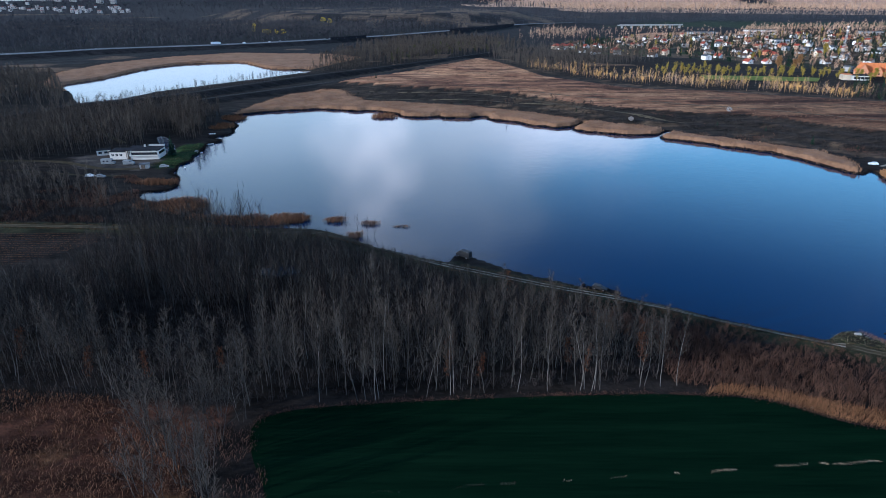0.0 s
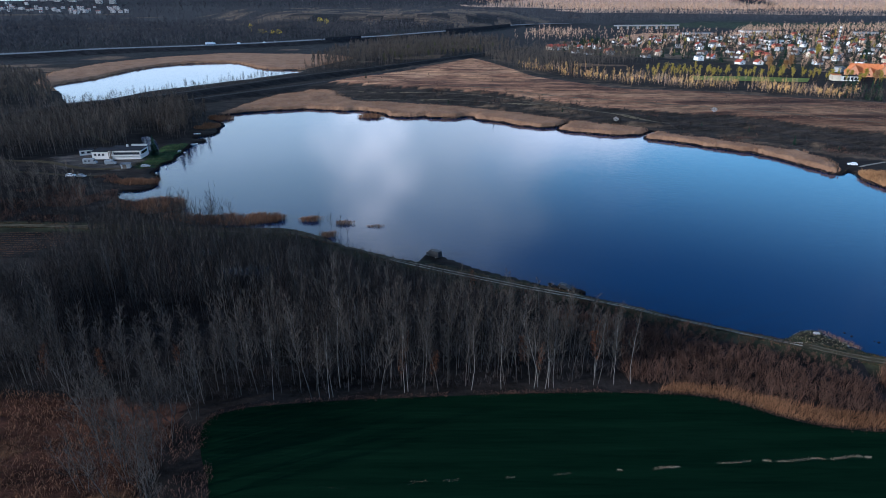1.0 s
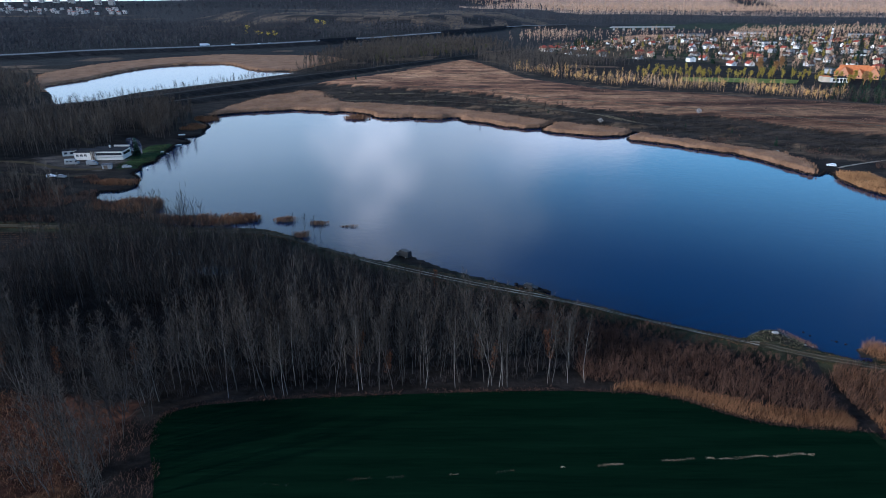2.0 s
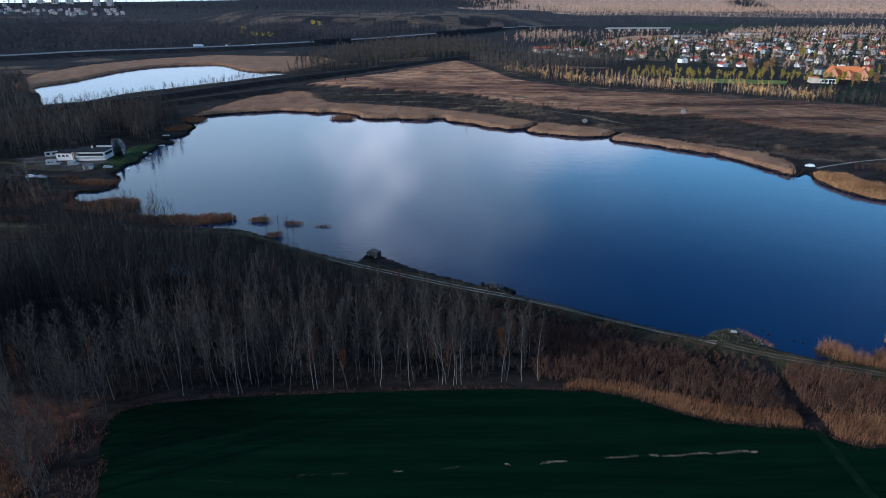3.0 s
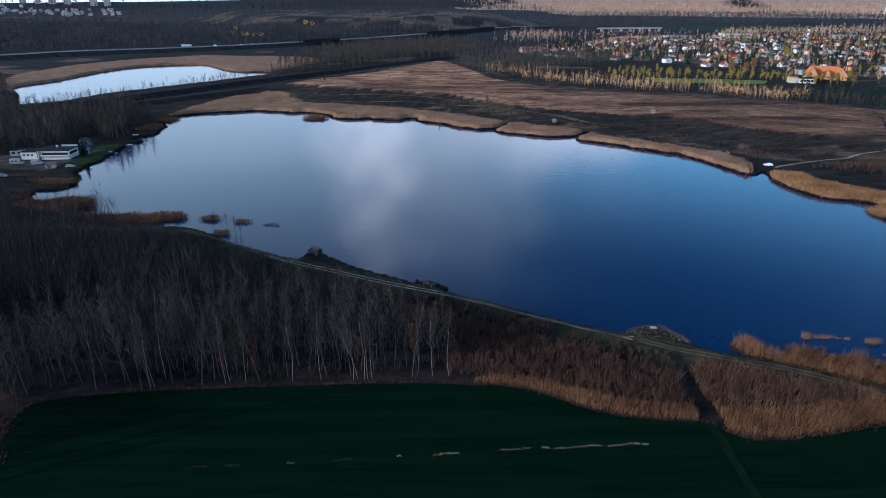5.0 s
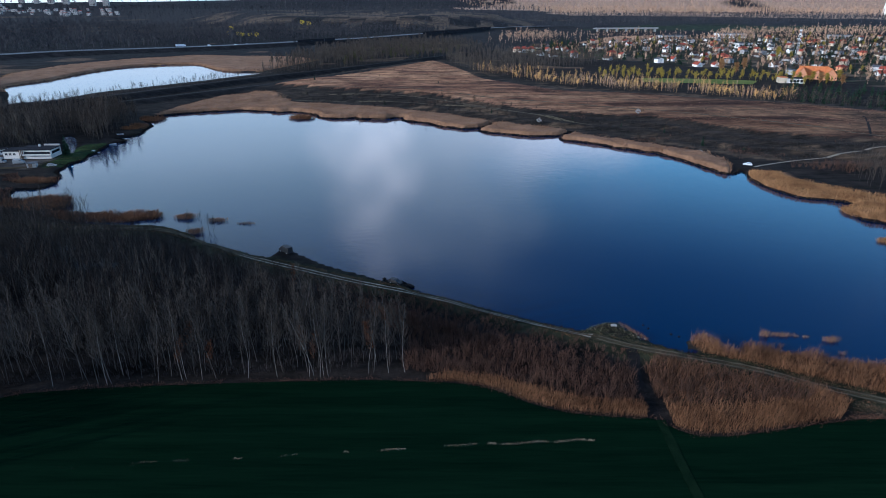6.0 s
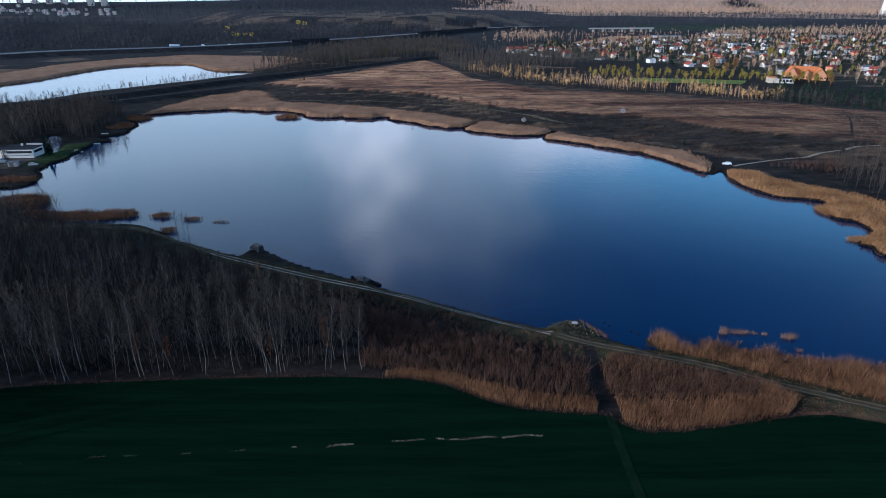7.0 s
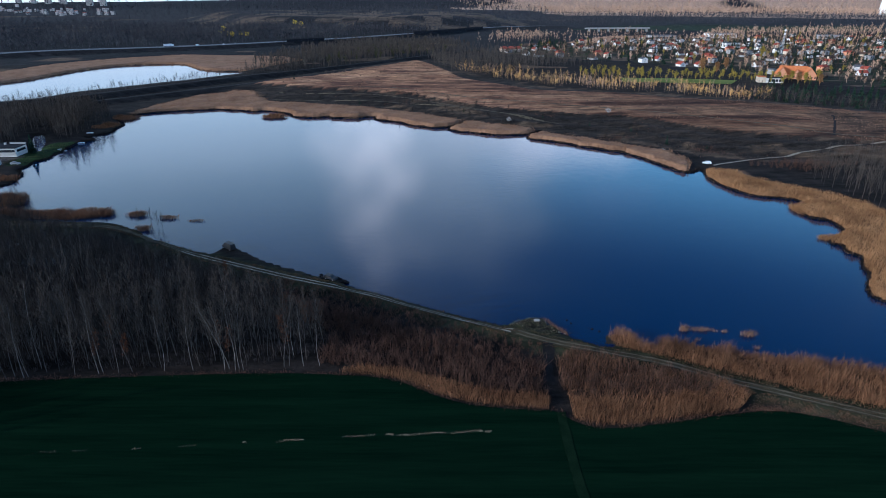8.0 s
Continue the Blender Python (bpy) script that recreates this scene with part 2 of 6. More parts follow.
STONE = material("grey_boulders", (0.10, 0.098, 0.09), (0.26, 0.25, 0.235), 0.6, 4.0, 0.85, 0.05)
WOOD = material("weathered_wood", (0.10, 0.075, 0.055), (0.24, 0.19, 0.14), 1.0, 6.0, 0.85)
BLOSSOM = material("white_blossom", (0.24, 0.22, 0.20), (0.50, 0.47, 0.43), 0.6, 4.0, 0.8, island=0.5)
FORSYTHIA = material("yellow_blossom", (0.45, 0.32, 0.02), (0.75, 0.58, 0.05), 0.4, 3.0, 0.8, island=0.5)
BALLAST = material("railway_ballast", (0.016, 0.015, 0.015), (0.040, 0.037, 0.035), 0.2, 2.0, 0.95, 0.05)


# ---- building helpers ----
def fast_mesh(name, V, T):
    """A mesh from arrays of corners and triangles."""
    me = bpy.data.meshes.new(name)
    V, T = np.asarray(V, np.float32), np.asarray(T, np.int32)
    me.vertices.add(len(V))
    me.vertices.foreach_set("co", V.ravel())
    me.loops.add(T.size)
    me.loops.foreach_set("vertex_index", T.ravel())
    me.polygons.add(len(T))
    k = T.shape[1]
    me.polygons.foreach_set("loop_start", np.arange(0, T.size, k, dtype=np.int32))
    me.polygons.foreach_set("loop_total", np.full(len(T), k, np.int32))
    me.polygons.foreach_set("use_smooth", np.zeros(len(T), bool))
    me.update(calc_edges=True)
    return me


class Soup:
    """Collects tubes, blades and boxes, then becomes one mesh of triangles."""

    def __init__(self):
        self.V, self.T, self.n = [], [], 0

    def add(self, V, T):
        self.V.append(np.asarray(V, float))
        self.T.append(np.asarray(T, int) + self.n)
        self.n += len(V)

    def tube(self, pts, radii, sides=5):
        pts = np.asarray(pts, float)
        k = len(pts)
        d = pts[-1] - pts[0]
        d = d / (np.linalg.norm(d) + 1e-9)
        u = np.cross(d, (0.3, 0.9, 0.1) if abs(d[2]) > 0.8 else (0, 0, 1))
        u /= np.linalg.norm(u) + 1e-9
        v = np.cross(d, u)
        a = np.arange(sides) * 2 * math.pi / sides
        ring = np.cos(a)[:, None] * u + np.sin(a)[:, None] * v
        V = (pts[:, None, :] + np.asarray(radii)[:, None, None] * ring[None]).reshape(-1, 3)
        T = []
        for i in range(k - 1):
            for j in range(sides):
                p, q = i * sides + j, i * sides + (j + 1) % sides
                T += [(p, q, q + sides), (p, q + sides, p + sides)]
        for j in range(1, sides - 1):
            T.append(((k - 1) * sides, (k - 1) * sides + j, (k - 1) * sides + j + 1))
        self.add(V, T)

    def blade(self, p, q, w, rng):
        p, q = np.asarray(p, float), np.asarray(q, float)
        s = np.cross(q - p, rng.normal(size=3))
        s *= 0.5 * w / (np.linalg.norm(s) + 1e-9)
        self.add((p - s, p + s, q + s * 0.3, q - s * 0.3), ((0, 1, 2), (0, 2, 3)))

    def box(self, lo, hi):
        (a, b, c), (d, e, f) = lo, hi
        V = [(a, b, c), (d, b, c), (d, e, c), (a, e, c), (a, b, f), (d, b, f), (d, e, f), (a, e, f)]
        Q = [(0, 3, 2, 1), (4, 5, 6, 7), (0, 1, 5, 4), (1, 2, 6, 5), (2, 3, 7, 6), (3, 0, 4, 7)]
        self.add(V, [t for q in Q for t in ((q[0], q[1], q[2]), (q[0], q[2], q[3]))])

    def arrays(self):
        return np.concatenate(self.V), np.concatenate(self.T)

    def mesh(self, name):
        return fast_mesh(name, *self.arrays())


def part(name, data, mat, parent=None, label=""):
    """One mesh object, from a Soup or a mesh, under a thing."""
    me = data.mesh(name) if isinstance(data, Soup) else data
    if not me.materials:
        me.materials.append(mat)
    ob = new(name, me)
    if parent:
        ob.parent = parent
    if label:
        ob["label"] = label
    return ob


def inside(poly, P):
    """Which of the points lie in the polygon."""
    poly, x, y = np.asarray(poly, float), P[:, 0], P[:, 1]
    hit = np.zeros(len(P), bool)
    for (x1, y1), (x2, y2) in zip(poly, np.roll(poly, -1, 0)):
        if y1 != y2:
            hit ^= ((y1 > y) != (y2 > y)) & (x < (x2 - x1) * (y - y1) / (y2 - y1) + x1)
    return hit


def distance(line, P, closed=False):
    """Distance of the points from a line of corners."""
    line, P = np.asarray(line, float), np.asarray(P, float)
    ends = np.roll(line, -1, 0) if closed else line[1:]
    best = np.full(len(P), 1e9)
    lo, hi = line.min(0) - 200, line.max(0) + 200
    near = np.flatnonzero(((P > lo) & (P < hi)).all(1))
    Q, least = P[near], np.full(len(near), 1e18)
    for a, b in zip(line, ends):
        d = b - a
        x, y = Q[:, 0] - a[0], Q[:, 1] - a[1]
        t = np.clip((x * d[0] + y * d[1]) / (d @ d + 1e-9), 0, 1)
        least = np.minimum(least, (x - t * d[0]) ** 2 + (y - t * d[1]) ** 2)
    best[near] = np.sqrt(least)
    return best


def smooth(points, closed=False, steps=6):
    """A Catmull-Rom line through the points."""
    p = np.asarray(points, float)
    p = np.vstack((p[-1], p, p[:2])) if closed else np.vstack((2 * p[0] - p[1], p, 2 * p[-1] - p[-2]))
    out = []
    for i in range(1, len(p) - 2):
        for t in np.arange(steps) / steps:
            out.append(0.5 * (2 * p[i] + (p[i + 1] - p[i - 1]) * t + (2 * p[i - 1] - 5 * p[i] + 4 * p[i + 1] - p[i + 2]) * t ** 2
                              + (3 * p[i] - p[i - 1] - 3 * p[i + 1] + p[i + 2]) * t ** 3))
    if not closed:
        out.append(p[-2])
    return np.array(out)


def wobble(P, size, seed=0.0):
    """Smooth value noise in -1..1 at that size in metres, for arrays of places."""
    P = np.asarray(P, float) / size + seed
    i = np.floor(P).astype(np.int64)
    f = P - i
    f = f * f * (3 - 2 * f)

    def lattice(a, b):
        n = (a * 374761393 + b * 668265263) & 0x7FFFFFFF
        n = ((n ^ (n >> 13)) * 1274126177) & 0x7FFFFFFF
        return (n ^ (n >> 16)) % 65536 / 32768.0 - 1

    x, y = i[:, 0], i[:, 1]
    low = lattice(x, y) * (1 - f[:, 0]) + lattice(x + 1, y) * f[:, 0]
    high = lattice(x, y + 1) * (1 - f[:, 0]) + lattice(x + 1, y + 1) * f[:, 0]
    return low * (1 - f[:, 1]) + high * f[:, 1]


def step(a, b, x):
    t = np.clip((x - a) / (b - a), 0, 1)
    return t * t * (3 - 2 * t)


# ---- plan of the place ----
LAKE = smooth([(-134.7, 260), (-125.3, 261.6), (-123.2, 268.5), (-127.7, 282), (-135, 297), (-134, 312), (-135, 326), (-138, 350), (-133.4, 361), (-143, 370),
               (-135.4, 377), (-134.5, 390), (-140, 412), (-153, 430), (-150, 446), (-135, 456), (-100, 470), (-80, 466), (-65, 460.5), (-55, 464), (-36, 454),
               (-29, 440), (-15, 436), (-3, 440.5), (1, 436), (17, 436), (31, 440), (34, 428), (48, 421.5), (67, 404.5), (80, 402.5), (88, 408), (95, 419), (93, 404), (86, 394),
               (103.5, 383), (120, 378), (134, 380), (145, 391), (143, 380), (135, 369), (156, 353.5), (169.6, 342), (183, 332.6), (191, 318), (195.5, 302), (203, 291),
               (209, 292), (213, 298), (212, 288), (211, 275), (213.5, 263), (220, 251), (230, 248), (238, 241), (229.5, 235), (228.5, 223), (234, 219), (234, 210),
               (231, 204), (221, 195.5), (223.5, 192), (221.6, 186), (224, 182), (219, 173), (217, 167), (210, 156.6), (210.5, 149), (232, 128), (226, 104), (187, 111),
               (172, 116), (163, 117), (157.8, 119), (152, 121.8), (143.7, 124.3), (137.5, 125.6), (134.6, 123), (131, 123.5), (131, 128), (127, 130.2), (124, 128.6),
               (124.5, 123.5), (118.7, 126), (114, 129.4), (111.4, 133.6), (108.7, 138.3), (105.8, 139), (100.7, 137), (96.6, 135), (84.4, 141), (69, 149.5), (55.4, 157),
               (50.5, 160.5), (48, 164.3), (42.5, 165.3), (33, 170.7), (20, 178.7), (13, 185), (6, 190.3), (3.2, 188), (2, 183.6), (-5, 186), (-16, 192.5), (-27, 199),
               (-36, 207), (-50, 214), (-84, 218), (-96, 229), (-99, 241), (-105, 248), (-113, 247), (-121, 244), (-129, 249)], closed=True, steps=6)
# the reedy far shore is frayed
fray = (1.5 * wobble(LAKE, 8, 1.7) + 0.9 * wobble(LAKE, 3.3, 5.1)) * step(255, 300, LAKE[:, 1])
along = np.roll(LAKE, -1, 0) - np.roll(LAKE, 1, 0)
LAKE = LAKE + np.column_stack((along[:, 1], -along[:, 0])) / np.linalg.norm(along, axis=1)[:, None] * fray[:, None]
POND = smooth([(-362, 598), (-350, 648), (-347, 706), (-332, 769), (-296, 801), (-253, 801), (-204, 739), (-150, 716), (-162, 686),
               (-213, 614), (-249, 569), (-267, 521), (-283, 487), (-330, 552)], closed=True)
ROAD = smooth([(-260, 214), (-205, 214.2), (-166, 214), (-123, 212), (-75, 208), (-46, 206), (-30, 198.5), (-15, 188), (-2.5, 179.7), (14.7, 171), (34.4, 161.5), (52.2, 154), (68.8, 145.8),
               (83.9, 137.1), (97.9, 130.3), (104.4, 126.7), (110.7, 123.5), (123.2, 119.1), (134.8, 114.3), (144.7, 108.3), (154.6, 103.6), (163, 99.6), (183, 90.2), (206, 79.3), (230, 68)])
FIELD_EDGE = smooth([(-32, 83.6), (-36.6, 92.3), (-38.4, 100.6), (-33.5, 104.2), (-26.7, 105.7), (-12, 107.4), (17.5, 109.4), (37.7, 110.3), (50.3, 110.3), (62.9, 109.4),
                     (70.1, 107.9), (75, 105.4), (80, 102), (86.5, 99.2), (93, 97.9), (99, 97.3), (104.5, 96.9), (107, 95), (110, 92.6), (113.5, 91.5), (119.2, 91.6),
                     (125.3, 92.6), (134.2, 94.4), (144.5, 96.3), (150.8, 97), (158, 95.8), (171, 90), (240, 56)])
FIELD = np.vstack(([(60, -160)], FIELD_EDGE, [(300, -160)]))
TRACK = smooth([(108.1, 124), (106.3, 115.3), (105.7, 108.5), (106.8, 103), (106.3, 96.5), (106.1, 89.5), (106, 80), (106.8, 60), (110, 0)])
MEADOW = [(-96, 580), (-49, 654), (47, 803), (75, 724), (98, 622), (155, 544), (240, 511), (336, 469), (410, 425), (470, 330), (333, 334),
          (257, 362), (205, 414), (129, 444), (54, 511), (-42, 554)]
RAIL_1 = smooth([(-420, 250), (-302, 417), (-275, 467), (-225, 510), (-186, 565), (-130, 646), (-55, 735), (35, 858), (140, 1000)])
RAIL_2 = smooth([(-400, 220), (-283, 389), (-254, 428), (-210, 474), (-161, 532), (-100, 603), (-30, 690)])
MOTORWAY = smooth([(-900, 700), (-593, 851), (-500, 935), (-375, 1000), (-270, 1078), (-151, 1196), (-93, 1257), (60, 1480), (252, 1742), (678, 1872), (1500, 2050)])
POOL = smooth([(-153, 333), (-147.5, 332), (-157, 352), (-170, 372), (-177, 374), (-166, 353)], closed=True)
BELT_TOP = [(-153.6, 449), (-144, 489), (-133, 533), (-108, 556), (-87, 549), (-61, 500), (-33, 489), (3, 478), (37, 463), (72, 440), (93, 424), (109, 409), (135, 396),
            (151, 379), (159, 369), (174, 360), (195, 341), (210, 331), (212, 314), (211, 303)]
REED_BELT = BELT_TOP + [(200, 280), (120, 360), (20, 415), (-70, 425), (-140, 430)]
EAST_REEDS = [(209, 293), (214, 292), (231, 289), (232, 274), (242, 256), (256, 243), (262, 205), (250, 150), (240, 120), (200, 130), (205, 230)]
POND_REEDS = [(-340, 560), (-385, 598), (-421, 687), (-412, 791), (-371, 863), (-297, 922), (-148, 904), (-109, 856), (-150, 725), (-215, 735), (-260, 790), (-330, 760)]
SPIT = [(2, 183), (3.2, 187.5), (6, 190), (13, 184.6), (20, 178.3), (33, 170.2), (42, 165), (47.5, 164), (50, 160.5), (46, 159.5), (34, 165), (18, 173), (8, 178.5)]
HEADLAND = [(97, 132.8), (100.7, 138), (105.8, 140), (109, 139), (115, 129.4), (112, 126.5)]
LAWN = [(-144, 296), (-131, 300), (-133, 345), (-140, 354), (-152, 346), (-148, 318)]
YARD = [(-200, 318), (-180, 296), (-150, 294), (-146, 316), (-165, 311), (-185, 324)]
VILLAGE = [(165, 960), (240, 1120), (450, 1300), (800, 1420), (1180, 1420), (1180, 760), (700, 560), (520, 560), (440, 700), (385, 770), (330, 850), (240, 890)]
HEAP = [(-900, 2300), (-500, 1700), (0, 1620), (330, 1900), (420, 2400), (-200, 2800), (-800, 2900)]


def height(P):
    """The height of the land at places."""
    P = np.asarray(P, float)
    r = np.hypot(P[:, 0], P[:, 1])
    h = 1.0 + 0.25 * wobble(P, 23, 5.2) + 0.8 * wobble(P, 170, 9.1) * step(150, 500, r)
    near = P[:, 1] < 140
    h = np.where(near, 1.0 + 0.12 * wobble(P, 17, 3.0), h)
    bank = np.clip(1 - distance(MEADOW, P, True) / 46, 0, 1)
    bank = np.where(inside(MEADOW, P), 1.0, bank)
    q = bank * 3
    terrace = (np.floor(q) + step(0.55, 1.0, q - np.floor(q))) / 3
    h += 5.0 * terrace + 1.2 * bank * wobble(P, 60, 2.2)
    for line, top, wide in ((RAIL_1, 3.4, 5), (RAIL_2, 2.6, 4), (MOTORWAY, 5.0, 17)):
        d = distance(line, P)
        h = np.maximum(h, 1 + top * (1 - step(wide, wide + 9, d)))
    d = distance(ROAD, P)
    h = np.where(d < 12, np.maximum(h, 1.0 + 0.6 * (1 - step(2.4, 6, d))), h)
    heap = np.where(inside(HEAP, P), distance(HEAP, P, True), 0)
    h += 27 * step(0, 180, heap) + 4 * step(0, 150, heap) * wobble(P, 210, 1.0)
    h += (26 + 38 * step(-2400, -600, P[:, 0]) + 12 * wobble(P, 900, 4.0)) * step(4300, 4950, r)
    h += 3 * wobble(P, 400, 7.0) * step(900, 2000, r)
    h = np.where(inside(HEADLAND, P), np.minimum(h, 0.7 + 0.2 * wobble(P, 3, 2.0)), h)
    h = np.where(inside(SPIT, P), np.minimum(h, 0.55 + 0.15 * wobble(P, 5, 2.0)), h)
    for water in (LAKE, POND, POOL):
        d = distance(water, P, True) + 0.9 * wobble(P, 7, 1.3) + 1.6 * wobble(P, 19, 6.1) * step(230, 300, P[:, 1])
        wet = inside(water, P)
        h = np.where(wet, -np.clip(0.1 + d * 0.25, 0.1, 2.0), np.minimum(h, 0.12 + np.clip(d, 0, None) * 0.35))
    return h


def ground_axis(lo, hi, stretches, far):
    """Grid lines: close together in the given stretches, growing wider out to far."""
    a = [lo]
    for end, gap in stretches:
        while a[-1] < end:
            a.append(a[-1] + gap)
    gap = stretches[-1][1]
    while a[-1] < far:
        gap *= 1.09
        a.append(a[-1] + min(gap, 90))
    gap, b = stretches[0][1], []
    x = lo
    while x > -far:
        gap *= 1.12
        x -= min(gap, 160)
        b.append(x)
    return np.array(b[::-1] + a)


gx = ground_axis(-390, 260, ((-262, 4.0), (260, 2.8)), 5600)
gy = ground_axis(50, 260, ((260, 2.2), (480, 3.0), (860, 6.0), (1300, 12.0)), 5600)
NX, NY = len(gx), len(gy)
GP = np.stack(np.meshgrid(gx, gy), -1).reshape(-1, 2)
GZ = height(GP)
idx = np.arange(NX * NY).reshape(NY, NX)
quads = np.stack((idx[:-1, :-1], idx[:-1, 1:], idx[1:, 1:], idx[1:, :-1]), -1).reshape(-1, 4)
ground_me = fast_mesh("ground", np.column_stack((GP, GZ)), quads)
ground_me.polygons.foreach_set("use_smooth", np.ones(len(quads), bool))


def cover_colours(P):
    """What grows or lies on the ground, as base colours; some shade, sun and haze are put in."""
    # default woodland floor; shade the sparse crowns do not cast is painted in
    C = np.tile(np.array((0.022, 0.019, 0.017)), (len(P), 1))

    def lay(mask, colour, soft=None):
        w = mask.astype(float) if soft is None else np.clip(soft, 0, 1)
        C[:] = C * (1 - w[:, None]) + np.array(colour) * w[:, None]

    dl = distance(LAKE, P, True)
    wet = inside(LAKE, P) | inside(POND, P)
    n1, n2 = 0.7 * wobble(P, 14, 0.3) + 0.5 * wobble(P * (0.45, 1), 5, 3.7), wobble(P, 45, 6.0)
    r = np.hypot(P[:, 0], P[:, 1])
    # shade between far trees and a bluish haze are put into these
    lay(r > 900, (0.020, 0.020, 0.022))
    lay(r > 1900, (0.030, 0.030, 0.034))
    lay((r > 700) & (n2 + wobble(P * (0.4, 1), 300, 3.3) > 0.95), (0.12, 0.088, 0.06))
    # the sunlit patch on the far plain is painted in as pale ground
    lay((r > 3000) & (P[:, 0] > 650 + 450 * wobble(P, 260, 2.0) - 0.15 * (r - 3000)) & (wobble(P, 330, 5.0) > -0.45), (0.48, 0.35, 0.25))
    bank = distance(MEADOW, P, True) < 52
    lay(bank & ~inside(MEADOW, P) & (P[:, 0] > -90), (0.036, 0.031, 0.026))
    lay(bank & ~inside(MEADOW, P) & (P[:, 0] > -60) & (n1 + n2 > 0.45), (0.095, 0.072, 0.048))
    m = inside(MEADOW, P)
    streak = wobble(P * (0.22, 1), 9, 4.2) + 0.6 * wobble(P * (0.35, 1), 23, 1.6)
    lay(m, (0.29, 0.160, 0.088))
    lay(m, (0.40, 0.245, 0.135), m * step(0.1, 0.6, streak))
    lay(m, (0.12, 0.062, 0.038), m * step(0.25, 0.7, -streak + 0.3 * n1))
    lay(m, (0.46, 0.27, 0.14), m * step(0.2, 0.7, n2) * step(560, 640, P[:, 1]) * 0.8)
    lay(m, (0.10, 0.075, 0.052), m * step(0.3, 0.9, wobble(P, 60, 8.0)) * step(150, 240, P[:, 0]) * 0.7)
    # the meadow gets darker eastwards and towards the lake
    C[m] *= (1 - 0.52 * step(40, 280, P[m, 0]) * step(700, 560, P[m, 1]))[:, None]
    lay((inside(REED_BELT, P) | inside(EAST_REEDS, P)) & ~wet, (0.17, 0.11, 0.065))
    lay(inside(POND_REEDS, P) & ~wet, (0.26, 0.16, 0.08))
    lay((distance(SPIT, P, True) < 1.5) | inside(SPIT, P), (0.018, 0.016, 0.015))
    lay((distance(RAIL_1, P) < 13) | (distance(RAIL_2, P) < 11), (0.015, 0.015, 0.016))
    lay(inside(LAWN, P), (0.028, 0.052, 0.016))
    lay(inside(YARD, P), (0.07, 0.066, 0.062))
    lay((P[:, 0] < -45) & (P[:, 1] < 106 + 6 * n1), (0.085, 0.042, 0.026))
    lay((P[:, 0] < -45) & (P[:, 1] < 106) & (n1 + n2 > 0.5), (0.19, 0.105, 0.052))
    lay((distance(ROAD, P) < 5.5) & ~wet, (0.034, 0.036, 0.020))
    lay(inside(HEAP, P) & (n2 > 0.1), (0.12, 0.095, 0.07))
    v = inside(VILLAGE, P)
    lay(v, (0.030, 0.031, 0.020))
    lay(inside([(302, 1190), (510, 1243), (575, 1431), (448, 1427)], P), (0.42, 0.27, 0.16))
    lay(inside([(380, 1674), (1176, 1619), (1370, 1910), (664, 1880)], P), (0.030, 0.045, 0.024))
    # sunlight between the village trees, laid on as lighter ground
    lay(v & (wobble(P, 22, 1.4) > 0.15), (0.13, 0.10, 0.07))
    lay(v & (wobble(P, 26, 4.9) > 0.55), (0.050, 0.070, 0.026))
    lay(wet, (0.03, 0.03, 0.025))
    return np.column_stack((C, np.ones(len(C))))


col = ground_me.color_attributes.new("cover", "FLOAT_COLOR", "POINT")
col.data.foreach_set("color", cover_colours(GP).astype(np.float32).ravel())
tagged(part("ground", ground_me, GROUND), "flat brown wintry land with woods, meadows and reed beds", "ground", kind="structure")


def sheet(name, line, z, mat, label, category):
    """A flat closed outline filled with one face."""
    bm = bmesh.new()
    f = bm.faces.new([bm.verts.new((x, y, z)) for x, y in line])
    bmesh.ops.triangulate(bm, faces=[f])
    bmesh.ops.recalc_face_normals(bm, faces=bm.faces[:])
    if sum(g.normal.z for g in bm.faces) < 0:
        bmesh.ops.reverse_faces(bm, faces=bm.faces[:])
    me = bpy.data.meshes.new(name)
    bm.to_mesh(me)
    bm.free()
    return tagged(part(name, me, mat), label, category, kind="structure")


def grown(line, by):
    """The outline moved outwards by some metres."""
    p = np.asarray(line, float)
    t = np.roll(p, -1, 0) - np.roll(p, 1, 0)
    n = np.column_stack((t[:, 1], -t[:, 0])) / (np.linalg.norm(t, axis=1)[:, None] + 1e-9)
    area = np.sum(p[:, 0] * np.roll(p[:, 1], -1) - np.roll(p[:, 0], -1) * p[:, 1])
    return p + n * by * (1 if area > 0 else -1)


sheet("water", grown(LAKE, 1.2), 0.0, WATER, "calm blue lake with fine ripples mirroring the sky", "lake")
sheet("water", grown(POOL, 1.0), 0.0, WATER, "small pale pool behind the lakeside house", "pool")
for line in ([(-60, 174), (-53, 171), (-45, 173.5), (-47, 177.5), (-56, 177)], [(-75, 188), (-70, 187), (-66, 188.5), (-71, 191)], [(-160, 232), (-152, 226), (-144, 226), (-148, 234), (-155, 235)]):
    sheet("water", smooth(line, True), 1.02, WATER, "shallow flooded hollow among bare trees", "puddle")
sheet("water", grown(POND, 3.0), 0.0, WATER, "pale shining pond among reed beds", "pond")


